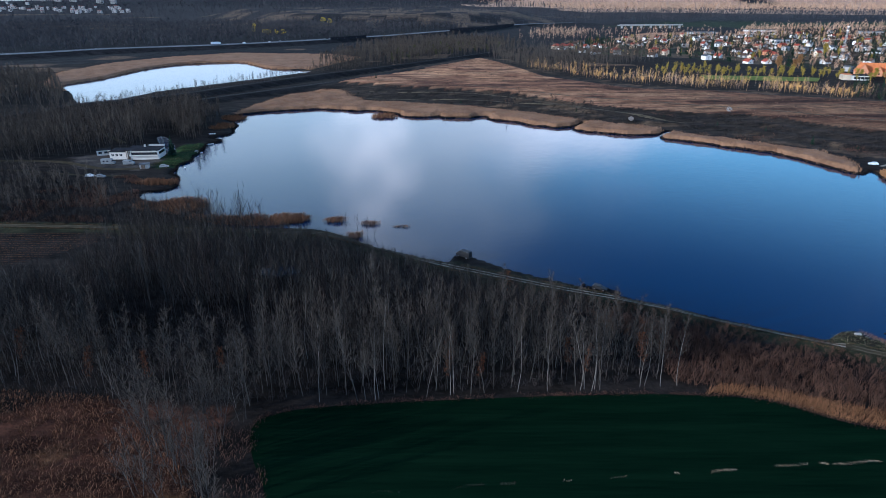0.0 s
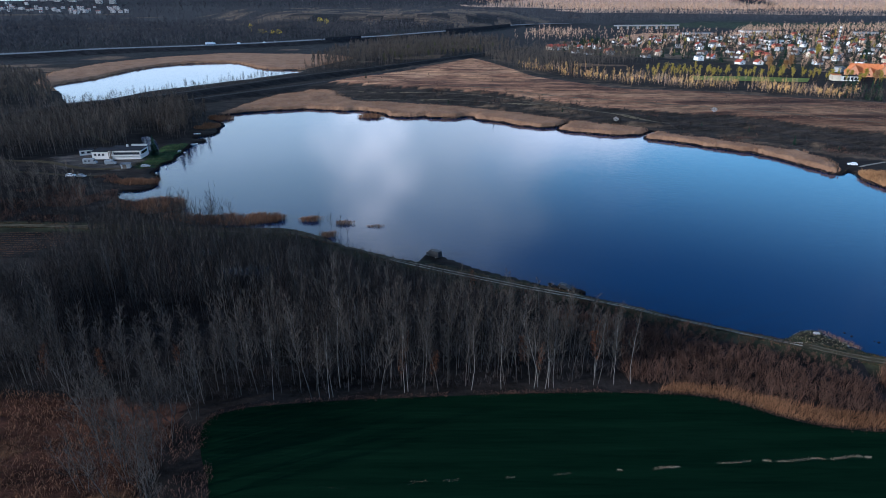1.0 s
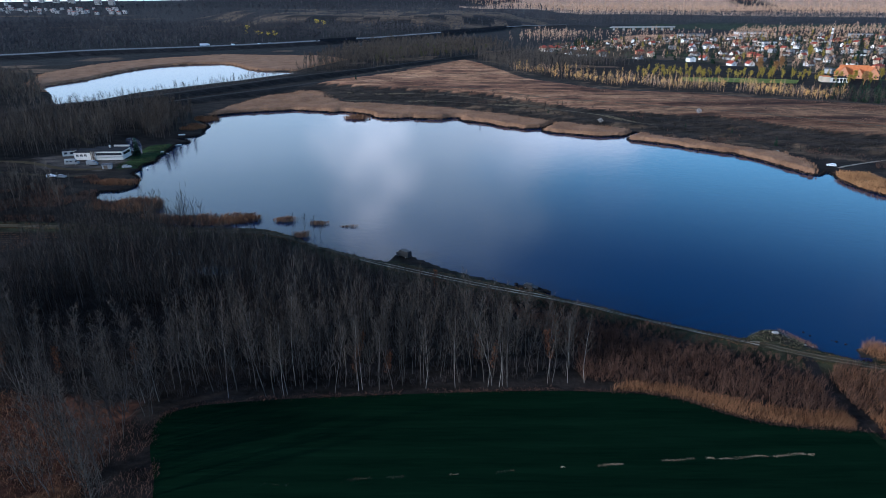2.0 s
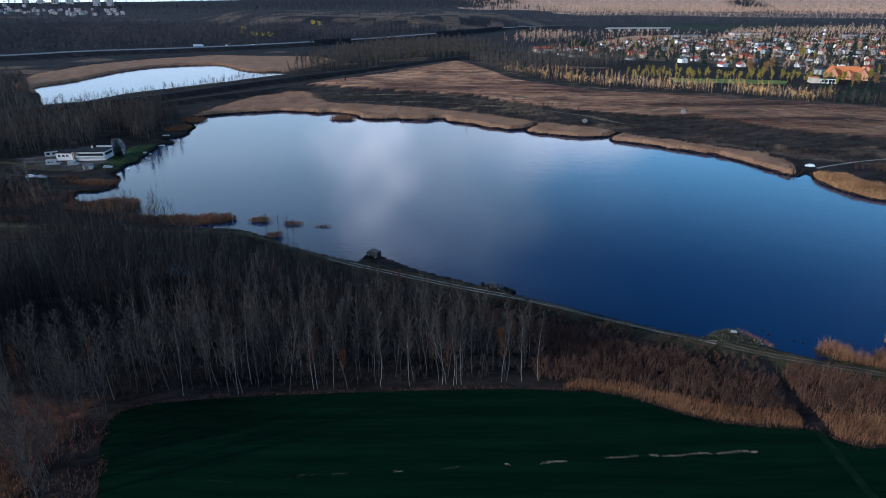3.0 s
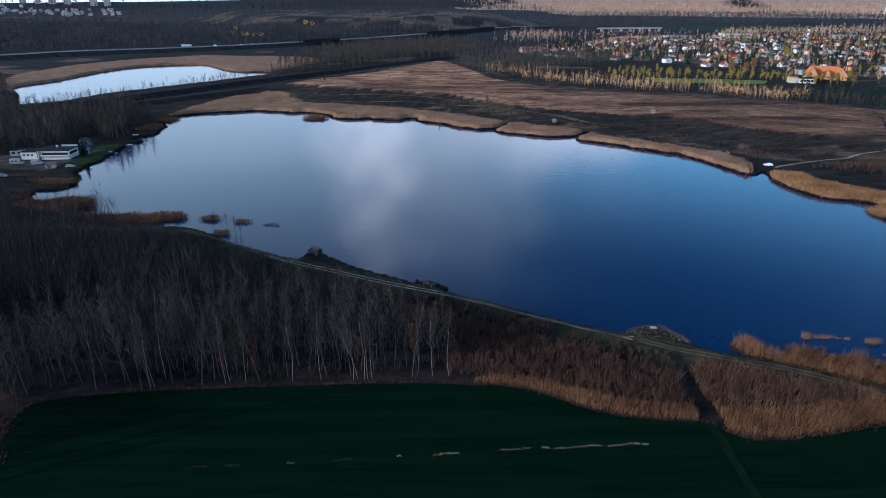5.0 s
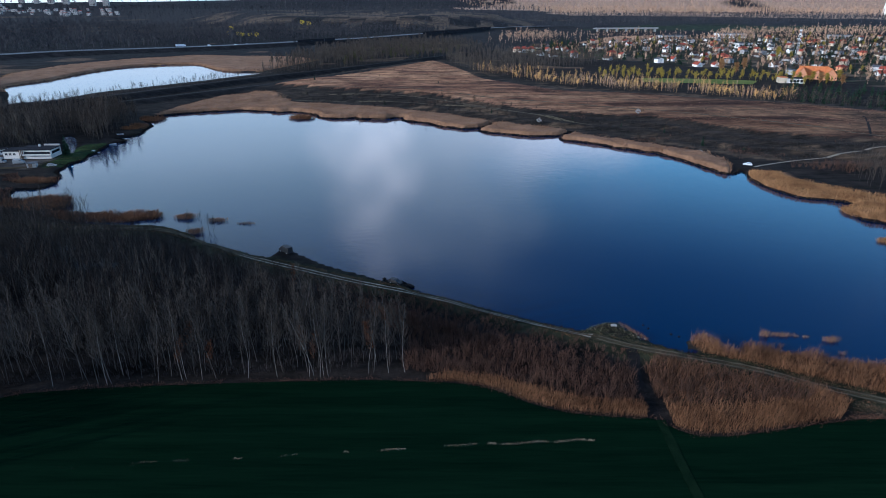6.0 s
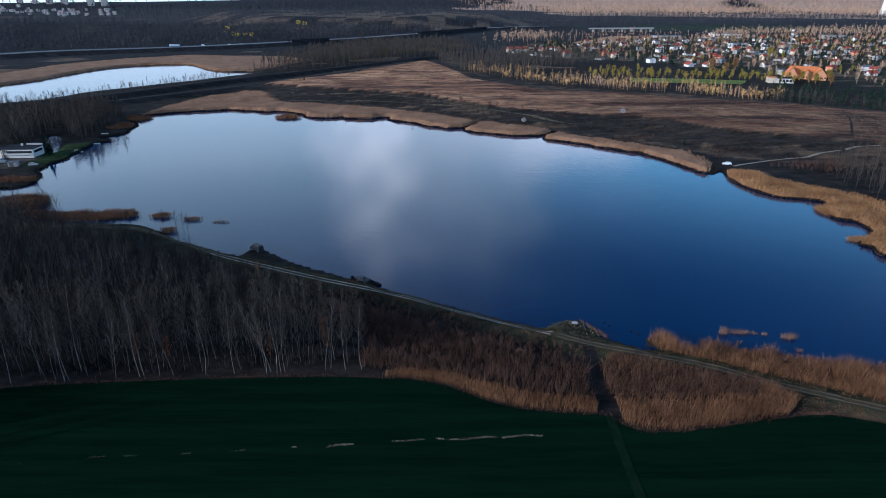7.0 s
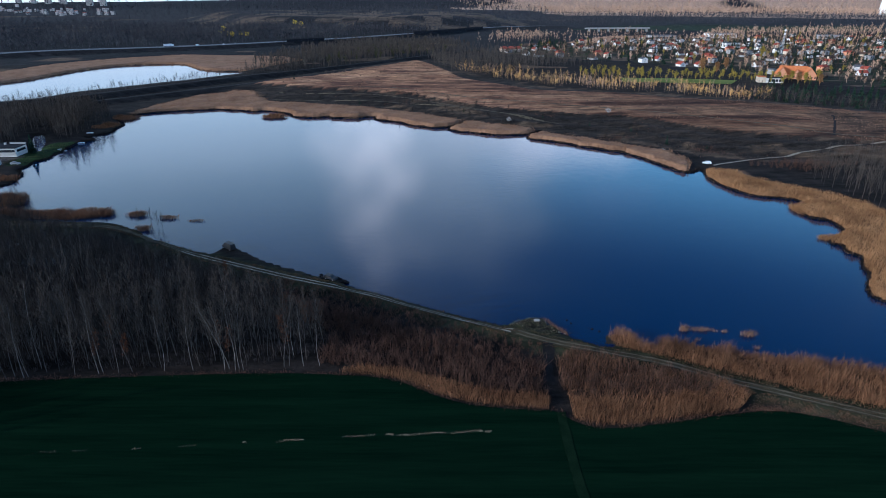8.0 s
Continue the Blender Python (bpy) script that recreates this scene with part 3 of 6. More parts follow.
def ribbon(name, line, wide, lift, mat, label, category, kind="structure", edge=0.25, seed=1):
    """A strip that lies on the land along a line, with uneven edges."""
    rng = np.random.default_rng(seed)
    line = np.asarray(line, float)
    seg = np.linalg.norm(np.diff(line, axis=0), axis=1)
    s = np.concatenate(([0], np.cumsum(seg)))
    k = max(2, int(s[-1] / max(1.5, wide * 0.5)))
    u = np.linspace(0, s[-1], k)
    c = np.column_stack((np.interp(u, s, line[:, 0]), np.interp(u, s, line[:, 1])))
    t = np.gradient(c, axis=0)
    n = np.column_stack((-t[:, 1], t[:, 0])) / np.linalg.norm(t, axis=1)[:, None]
    rows = []
    for f in (-0.5, -0.17, 0.17, 0.5):
        w = f * wide * (1 + (edge * rng.uniform(-1, 1, k) if abs(f) > 0.3 else 0))
        p = c + n * np.reshape(w, (-1, 1))
        rows.append(np.column_stack((p, height(p) + lift)))
    V = np.stack(rows, 1).reshape(-1, 3)
    Q = [(4 * i + j, 4 * i + j + 4, 4 * i + j + 5, 4 * i + j + 1) for i in range(k - 1) for j in range(3)]
    return tagged(part(name, fast_mesh(name, V, np.array(Q)[:, ::-1]), mat), label, category, kind=kind)


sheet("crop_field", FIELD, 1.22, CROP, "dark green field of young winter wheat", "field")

# ---- roads, tracks and railway ----
ribbon("road", ROAD, 2.9, 0.06, DIRT, "narrow dirt road along the lake dike", "dirt road")
bend = int(np.argmin(np.hypot(ROAD[:, 0] - 100, ROAD[:, 1] - 129)))
GRASSY_RUT = material("grassy_ruts", (0.065, 0.055, 0.033), (0.16, 0.132, 0.085), 0.35, 2.0)
t = np.gradient(ROAD, axis=0)
nrm = np.column_stack((-t[:, 1], t[:, 0])) / np.linalg.norm(t, axis=1)[:, None]
turn = int(np.argmin(np.hypot(ROAD[:, 0] + 6, ROAD[:, 1] - 182)))
for side in (-0.75, 0.75):
    ribbon("road", (ROAD + nrm * side)[:turn + 1], 0.4, 0.11, GRASSY_RUT, "overgrown wheel rut of the dike road", "wheel rut", edge=0.7, seed=2)
    ribbon("road", (ROAD + nrm * side)[turn:bend], 0.5, 0.11, RUT, "pale worn wheel rut of the dike road", "wheel rut", edge=0.4, seed=4)
    ribbon("road", (ROAD + nrm * side)[bend:], 0.55, 0.11, GRASSY_RUT, "grassy wheel rut of the dike road", "wheel rut", edge=0.7, seed=3)
ribbon("road", TRACK[:14], 2.6, 0.10, MUD_AND_SHADE, "dark muddy track through the reeds", "muddy track", edge=0.3, seed=5)
ribbon("road", TRACK[24:], 1.9, 0.26, WHEEL, "faint flattened track across the wheat", "wheel track", edge=0.12, seed=6)
FAR_TRACK = smooth([(221, 300), (230, 304.5), (252, 313), (278, 321), (314, 330.6), (420, 345)])
ribbon("road", FAR_TRACK, 1.5, 0.14, RUT, "pale dirt track on the far bank", "dirt track", edge=0.2, seed=7)
TERRACE_TRACKS = ([(-71, 545), (-36, 529), (35, 508), (96, 461), (126, 430), (160, 402)], [(-62, 510), (0, 498), (56, 480), (105, 448), (150, 412)],
                  [(-49, 556), (24, 546), (96, 498), (159, 466), (230, 424), (273, 390), (300, 372), (325, 348), (420, 320)])
for i, line in enumerate(TERRACE_TRACKS):
    ribbon("road", smooth(line), 1.6, 0.16, GRASSY_RUT, "pale grassy track on the terraced bank", "grassy track", edge=0.6, seed=8 + i)
ribbon("road", smooth([(312, 350), (345, 405), (352, 420)]), 1.5, 0.10, MUD_AND_SHADE, "dark ditch track across the meadow", "track", edge=0.5, seed=11)
ribbon("road", smooth([(-240, 424), (-226, 400), (-205, 372), (-186, 352)]), 3.0, 0.10, DIRT, "dirt track down from the railway", "dirt track", seed=12)
ribbon("road", smooth([(-240, 312), (-200, 309), (-170, 296), (-150, 296)]), 3.2, 0.10, DIRT, "dirt drive to the lakeside house", "drive", seed=13)
ribbon("road", smooth([(-230, 296), (-190, 288), (-168, 283), (-150, 284)]), 2.2, 0.10, DIRT, "muddy lane near the lakeside house", "lane", seed=14)
for line in (RAIL_1, RAIL_2):
    ribbon("railway", line, 5.0, 0.12, BALLAST, "dark ballast bed of a railway", "railway", edge=0.08, seed=15)
    for side in (-0.75, 0.75):
        t = np.gradient(line, axis=0)
        nrm = np.column_stack((-t[:, 1], t[:, 0])) / np.linalg.norm(t, axis=1)[:, None]
        ribbon("railway", line + nrm * side, 0.2, 0.30, RUSTY_STEEL, "steel rail of the railway", "rail", edge=0.02, seed=16)
ribbon("road", MOTORWAY[:51], 26.0, 0.25, ASPHALT, "grey motorway on a low embankment", "motorway", edge=0.01, seed=17)
mt = np.gradient(MOTORWAY, axis=0)
mt = np.column_stack((-mt[:, 1], mt[:, 0])) / np.linalg.norm(mt, axis=1)[:, None]
for side in (-12.4, -0.4, 0.4, 12.4):
    ribbon("road", (MOTORWAY + mt * side)[:51], 0.3, 0.42, CONCRETE, "white edge line of the motorway", "road marking", edge=0.02, seed=18)


# ---- reeds, sedge and grass: blades without number ----
def scatter(poly, spacing, rng):
    """Places in a polygon, uneven, about so far apart."""
    poly = np.asarray(poly, float)
    lo, hi = poly.min(0), poly.max(0)
    n = int(np.prod(hi - lo) / spacing ** 2)
    P = rng.uniform(lo, hi, (n, 2))
    return P[inside(poly, P)]


def blades(name, P, mat, tall, wide, label, category, seed, lean=0.25, base=None, fan=1, uneven=1.0):
    """Upright dry blades at the places, each a bent strip with a plume."""
    rng = np.random.default_rng(seed)
    if fan > 1:
        P = np.repeat(P, fan, 0) + rng.normal(0, 0.35, (len(P) * fan, 2))
    n = len(P)
    z = height(P) if base is None else np.full(n, base)
    z = np.maximum(z, -0.3)
    clump = 1 + uneven * (0.28 * wobble(P, 5.0, 2.7) + 0.15 * wobble(P, 1.7, 1.1))
    h = tall * rng.uniform(1 - 0.3 * uneven, 1 + 0.15 * uneven, n) * clump
    a = rng.uniform(0, 2 * math.pi, n)
    side = np.column_stack((np.cos(a), np.sin(a), np.zeros(n))) * (wide * rng.uniform(0.6, 1.3, n))[:, None] * 0.5
    tilt = np.column_stack((rng.normal(0.12, lean, n), rng.normal(0.05, lean, n), np.ones(n))) * h[:, None]
    root = np.column_stack((P, z - 0.05))
    mid, top = root + tilt * (0.68, 0.68, 0.72), root + tilt * (1.25, 1.25, 1.0)
    V = np.stack((root - side * 0.6, root + side * 0.6, mid + side, mid - side, top), 1).reshape(-1, 3)
    k = 5 * np.arange(n)[:, None]
    T = np.concatenate((k + (0, 1, 2), k + (0, 2, 3), k + (3, 2, 4)))
    return tagged(part(name, fast_mesh(name, V, T), mat), label, category, kind="stuff")


def reed_mass(poly, cell, tall, mat, label, seed, keep=None):
    """The close body of a reed bed: a lumpy mass that comes down to the ground all round; its loose stalks are blades."""
    poly = np.asarray(poly, float)
    lo, hi = poly.min(0), poly.max(0)
    nx, ny = (int(v) + 2 for v in (hi - lo) / cell)
    r = np.random.default_rng(seed)
    G = np.stack(np.meshgrid(np.arange(nx), np.arange(ny)), -1).reshape(-1, 2) * cell + lo + r.normal(0, cell * 0.16, (nx * ny, 2))
    ok = inside(poly, G) & ~inside(LAKE, G) & ~inside(POND, G)
    if keep is not None:
        ok &= keep(G)
    k = np.arange(nx * ny).reshape(ny, nx)
    Q = np.stack((k[:-1, :-1], k[:-1, 1:], k[1:, 1:], k[1:, :-1]), -1).reshape(-1, 4)
    Q = Q[ok[Q].all(1)]
    uses = np.bincount(Q.ravel(), minlength=len(G))
    lump = tall * (0.74 + 0.16 * wobble(G, 6, seed) + 0.12 * wobble(G, 2.1, seed + 0.5) + r.normal(0, 0.07, len(G)))
    Z = np.maximum(height(G), 0) + np.where(uses == 4, lump, -0.1)
    used = np.flatnonzero(uses)
    new_k = np.full(len(G), -1)
    new_k[used] = np.arange(len(used))
    me = fast_mesh("reed_bed", np.column_stack((G, Z))[used], new_k[Q])
    me.polygons.foreach_set("use_smooth", np.ones(len(Q), bool))
    return tagged(part("reed_bed", me, mat), label, "reeds", kind="stuff")


rng = np.random.default_rng(11)
R_EDGE = [(57, 110.6), (64, 110), (70.1, 108.6), (75, 106.2), (80, 102.8), (86.5, 100), (93, 98.7), (99, 98.1), (104, 97.6), (104.5, 101.5), (98, 102.5), (88, 104.5), (80, 108), (72, 111.8), (62, 113)]
R_TRIANGLE = [(108.6, 94.5), (110.5, 93.4), (113.5, 92.3), (119.2, 92.4), (125.3, 93.4), (134.2, 95.2), (144, 97.2), (149, 102), (142, 108), (128, 113.4), (112, 119.5), (108.5, 114), (108.2, 106), (109, 101)]
R_SHORE = [(125.6, 122), (124, 128.6), (127, 130.6), (131, 128.4), (131.4, 123.6), (134.6, 123), (137.2, 126), (143.7, 124.8), (152.3, 122.2), (158, 119.6), (163.2, 117.4), (172, 116.6), (190, 110.5), (215, 97), (210, 80.5),
           (175, 97), (162, 103.4), (152.7, 108), (145.6, 111.2), (137.4, 116), (129.5, 119.4)]
blades("reed_bed", scatter(R_EDGE, 0.19, rng), REED, 1.6, 0.05, "golden dry reeds at the field edge", "reeds", 21)
P = scatter(R_TRIANGLE, 0.20, rng)
rim = distance(R_TRIANGLE[:8], P) + 2.2 * wobble(P, 5, 3.3)
blades("reed_bed", P[(rim > 6.5)][::2], RUST_REED, 1.9, 0.06, "rusty brown reeds within the thicket", "reeds", 20)
blades("reed_bed", P[rim <= 6.5], REED, 2.2, 0.055, "tall rust-gold reeds beside the muddy track", "reeds", 22)
blades("reed_bed", scatter(R_SHORE, 0.23, rng), REED, 2.3, 0.06, "golden reeds along the near lake shore", "reeds", 23, uneven=1.6)

# the far shore's belt of reeds, in lobes with narrow bays, and the wide bed at the lake's head
P = scatter(REED_BELT, 0.75, rng)
P = P[~inside(LAKE, P)]
tops = distance(BELT_TOP, P)
P = P[(tops > 1.5 + 3.0 * wobble(P, 9, 2.4)) & (wobble(P, 12, 8.1) + 0.6 * wobble(P, 4, 1.1) > -1.05)]
blades("reed_bed", P, FAR_REED, 2.0, 0.14, "tan reed stalks along the far shore", "reeds", 24, lean=0.15, uneven=0.5)
reed_mass(REED_BELT, 1.1, 1.9, FAR_REED, "close tan reed belt along the far shore", 2, lambda G: distance(BELT_TOP, G) > 1.5 + 3.0 * wobble(G, 9, 2.4))
P = scatter(EAST_REEDS, 0.36, rng)
P = P[~inside(LAKE, P) & (np.hypot(P[:, 0] - 219, P[:, 1] - 303) > 9)]
P = P[distance(EAST_REEDS[1:8], P) > 2 + 6 * wobble(P, 9, 4.4)]
blades("reed_bed", P, GOLD_REED, 2.5, 0.10, "golden reed stalks round the lake's end", "reeds", 26, lean=0.15, uneven=0.7)
reed_mass(EAST_REEDS, 1.0, 1.5, GOLD_REED, "close golden reeds round the lake's end", 3,
          lambda G: (np.hypot(G[:, 0] - 219, G[:, 1] - 303) > 9) & (distance(EAST_REEDS[1:8], G) > 2 + 6 * wobble(G, 9, 4.4)))
# dark stalks added where the reeds meet the water: their shade and reflection as blades
seg = np.concatenate(([0], np.cumsum(np.linalg.norm(np.diff(LAKE, axis=0), axis=1))))
u = rng.uniform(0, seg[-1], 26000)
P = np.column_stack((np.interp(u, seg, LAKE[:, 0]), np.interp(u, seg, LAKE[:, 1]))) + rng.normal(0, 0.45, (26000, 2))
P = P[(P[:, 1] > 255) | (P[:, 0] > 205)]
blades("reed_stalks", P, MUD_AND_SHADE, 0.95, 0.22, "dark stalks added for shade and reflection at the waterline", "reeds", 25, lean=0.15, base=-0.05)
reed_mass(POND_REEDS, 2.6, 1.8, FAR_REED, "close ochre reed flats round the far pond", 4)
P = scatter(POND_REEDS, 2.0, rng)
blades("reed_bed", P[~inside(POND, P)], FAR_REED, 1.7, 0.36, "ochre reed flats behind the far pond", "reeds", 27)

# tufts on the terraced bank and the meadow
P = scatter([(-90, 575), (-40, 556), (54, 513), (129, 446), (205, 416), (257, 364), (340, 336), (330, 318), (222, 306), (170, 352), (90, 408), (30, 446), (-60, 480)], 1.15, rng)
P = P[(wobble(P, 6, 2.0) + 0.7 * wobble(P, 21, 5.0) > -0.1) & ~inside(LAKE, P) & ~inside(REED_BELT, P)]
P = P[np.min([distance(smooth(k), P) for k in TERRACE_TRACKS], axis=0) > 1.7]
half = wobble(P, 15, 7.7) + rng.normal(0, 0.25, len(P)) > 0.45
blades("grassland", P[half], BRUSH, 0.8, 0.42, "tufts of withered brown grass on the bank", "grass", 28, lean=0.5)
blades("grassland", P[~half][::2], BARK, 0.6, 0.42, "dark brown scrub grass on the bank", "grass", 29, lean=0.5)
P = scatter(MEADOW, 2.0, rng)
P = P[(wobble(P * (0.4, 1), 7, 2.0) + 0.5 * wobble(P, 27, 5.0) > 0.05)]
half = wobble(P * (0.5, 1), 30, 3.7) + rng.normal(0, 0.4, len(P)) > 0.1
blades("grassland", P[half], MEADOW_GRASS, 0.45, 0.5, "pale tufts of dry meadow grass", "grass", 30, lean=0.5)
blades("grassland", P[~half], MEADOW_GRASS, 0.4, 0.5, "russet tufts of dry meadow grass", "grass", 31, lean=0.5)

# reed islands and tufts standing in the water
TUFTS = ((-42, 223, 4.2, 1.7, 1.8), (-28, 219.5, 3.4, 1.3, 1.6), (-16, 216.5, 3.2, 0.8, 1.0), (-32, 206.5, 3.0, 1.6, 2.0), (145.6, 132.5, 1.5, 0.9, 1.8), (150, 132.6, 2.9, 0.7, 1.3), (153.4, 132.2, 0.7, 0.5, 0.9),
         (155.8, 131.8, 0.8, 0.5, 0.9), (161.2, 130, 1.9, 0.9, 1.7), (147, 127.6, 0.6, 0.5, 1.1), (160.5, 123.5, 0.9, 0.5, 0.9), (-42, 438, 8.5, 4.5, 2.2), (-145, 400, 7, 9, 2.4), (-147, 432, 8, 7, 2.4),
         (-133, 272, 9.5, 5.0, 2.4), (-107, 238, 9, 9, 3.2), (-118, 238, 9, 6, 2.4), (229, 231, 3, 6, 1.8), (223, 199, 4, 2.5, 1.6))
for i, (x, y, a, b, tall) in enumerate(TUFTS):
    n = int(a * b * 75) if y < 240 else int(a * b * 26)
    ang, rad = rng.uniform(0, 2 * math.pi, n), np.sqrt(rng.uniform(0, 1, n)) * (1 + 0.2 * np.sin(3 * rng.uniform(0, 6.3, n)))
    P = np.column_stack((x + a * rad * np.cos(ang), y + b * rad * np.sin(ang)))
    ob = blades("reed_tuft", P, RUST_REED if x < -90 and y < 300 else FAR_REED if 140 < x < 170 else GOLD_REED if x > 200 else REED, tall, 0.08 if y < 240 else 0.16, "tuft of dry reeds standing in the lake water", "reeds", 40 + i, base=-0.05)
PENINSULA = [(-100, 222), (-86, 218.5), (-65, 217), (-54, 221), (-51, 225), (-57, 229), (-72, 227), (-90, 226), (-98, 228)]
blades("reed_bed", scatter(PENINSULA, 0.28, rng), RUST_REED, 2.2, 0.12, "russet reed spit at the lake's corner", "reeds", 60, base=0.0)
LEFT_MARSH = [(-180, 255), (-150, 286), (-135, 268), (-128, 250), (-112, 232), (-120, 218), (-180, 219)]
P = scatter(LEFT_MARSH, 0.6, rng)
P = P[(wobble(P, 11, 3.1) > -0.2) & ~inside(LAKE, P)]
blades("reed_bed", P, BRUSH, 1.3, 0.2, "brown sedge in the marsh by the lake", "sedge", 61)
GRASSLAND = [(-140, 60), (-125, 112), (-96, 112), (-74, 110), (-55, 98), (-42, 80), (-30, 55)]
P = scatter(GRASSLAND, 0.42, rng)
P = P[(wobble(P, 9, 3.1) + wobble(P, 3.1, 7.0) * 0.6 > -0.45)]
blades("grassland", P, SEDGE, 0.9, 0.12, "rust-brown withered grassland", "grass", 62, lean=0.5)
P = scatter([(-52, 108), (-42, 106), (-40, 100), (-38, 94), (-31, 81), (-18, 50), (-34, 50), (-50, 82)], 0.45, rng)
blades("grassland", P[wobble(P, 4, 2.2) > -0.5], BRUSH, 0.8, 0.1, "brown withered growth beside the wheat", "grass", 68, lean=0.5)
# rows of stubble on the small ploughed plot beside the dike road
rows = np.concatenate([np.column_stack((rng.uniform(-240, -118 - 0.9 * abs(y - 202), 900), y + rng.normal(0, 0.12, 900))) for y in np.arange(180, 207, 1.9)])
blades("stubble", rows, SEDGE, 0.3, 0.16, "rows of brown stubble on a ploughed plot", "stubble", 58, lean=0.5)
# pale withered grass along the field's edge and the line across it
u = rng.uniform(0, 1, 5200)
E_LINE = FIELD_EDGE
seg = np.concatenate(([0], np.cumsum(np.linalg.norm(np.diff(E_LINE, axis=0), axis=1))))
P = np.column_stack((np.interp(u * seg[-1], seg, E_LINE[:, 0]), np.interp(u * seg[-1], seg, E_LINE[:, 1]))) + rng.normal(0, 0.55, (5200, 2)) + (0, 0.5)
blades("grass_margin", P[(wobble(P, 4, 1.0) > -0.5)], BRUSH, 0.5, 0.1, "withered grass margin round the wheat", "grass", 63, lean=0.5)
seg = np.concatenate(([0], np.cumsum(np.linalg.norm(np.diff(ROAD, axis=0), axis=1))))
u = rng.uniform(0, 1, 30000) * seg[-1]
side = np.where((rng.uniform(0, 1, 30000) < 0.2) & (u > 330), 0.0, np.sign(rng.normal(size=30000)) * 2.15)
t = np.gradient(ROAD, axis=0)
across = np.column_stack((-t[:, 1], t[:, 0])) / np.linalg.norm(t, axis=1)[:, None]
off = np.column_stack((np.interp(u, seg, across[:, 0]), np.interp(u, seg, across[:, 1])))
P = np.column_stack((np.interp(u, seg, ROAD[:, 0]), np.interp(u, seg, ROAD[:, 1]))) + off * (side + rng.normal(0, 0.3, 30000) * np.where(side == 0, 0.6, 1.3))[:, None]
P = P[(wobble(P, 3.0, 6.6) > -0.35) & ~inside(LAKE, P)]
blades("grass_margin", P[::2], GRASS, 0.28, 0.10, "short green grass along the dike road", "grass", 56, lean=0.7)
blades("grass_margin", P[1::2], SEDGE, 0.32, 0.10, "withered grass along the dike road", "grass", 57, lean=0.7)
P = scatter([(146, 97.6), (150.5, 102), (160, 98), (176, 91), (232, 64), (230, 61), (172, 90.5), (158, 96.5)], 0.24, rng)
blades("grass_margin", P, SEDGE, 0.3, 0.09, "brown withered verge between field and road", "grass", 55, lean=0.8)
P = scatter([(145, 97.4), (150.5, 102.5), (160, 98.6), (176, 91.5), (232, 64), (230, 61), (172, 90.5), (158, 96.3)], 0.55, rng)
blades("grass_margin", P, STRAW, 0.2, 0.12, "pale straw verge between field and road", "grass", 64, lean=1.0)
u = rng.uniform(0, 1, 3000)
LINE = np.array(((-14, 81.8), (18, 84.5), (46.2, 87), (66, 88.7), (94, 90.6)))
P = np.column_stack((np.interp(u, (0, 0.25, 0.5, 0.7, 1), LINE[:, 0]), np.interp(u, (0, 0.25, 0.5, 0.7, 1), LINE[:, 1]))) + rng.normal(0, 0.13, (3000, 2))
P[:, 1] += 0.35 * wobble(P * (1, 0), 2.6, 1.2)
keep = np.where(P[:, 0] > 66, wobble(P * (1, 0), 1.3, 2.5) > -0.45, wobble(P * (1, 0), 3.4, 5.5) > 0.25) & (rng.uniform(0, 1, 3000) < np.clip((P[:, 0] + 30) / 90, 0.1, 1))
blades("grass_margin", P[keep], STRAW, 0.13, 0.13, "broken line of pale straw across the wheat", "grass", 65, lean=1.0, base=1.2)
P = scatter([(-149, 298), (-133, 301), (-135, 343), (-142, 352), (-152, 344)], 0.8, rng)
blades("lawn_grass", P, GRASS, 0.3, 0.3, "green lawn beside the lakeside house", "grass", 66, lean=0.6)
P = scatter([(97, 133.6), (101, 136.4), (105.8, 138.4), (108.6, 137.6), (111, 133.4), (113.6, 128.4), (105, 129.5)], 0.26, rng)
blades("grass_margin", P[::2], GRASS, 0.32, 0.12, "green grassy headland at the road bend", "grass", 67, lean=0.7)
blades("grass_margin", P[1::5], STRAW, 0.4, 0.08, "pale dry stalks on the grassy headland", "grass", 69, lean=0.6)
P = scatter([(108.4, 138.4), (109.6, 138), (112.6, 133), (114.4, 129.4), (113.4, 128.8), (110.6, 133.4)], 0.22, rng)
blades("reed_bed", P, RUST_REED, 1.1, 0.07, "rusty reeds on the headland's shore", "reeds", 59)


# ---- trees ----
def wander(rng, p, d, length, k, bend, up):
    pts, d = [np.array(p, float)], np.array(d, float)
    for _ in range(k):
        d = d + rng.normal(0, bend, 3) + (0, 0, up)
        d /= np.linalg.norm(d)
        pts.append(pts[-1] + d * length / k)
    return np.array(pts)


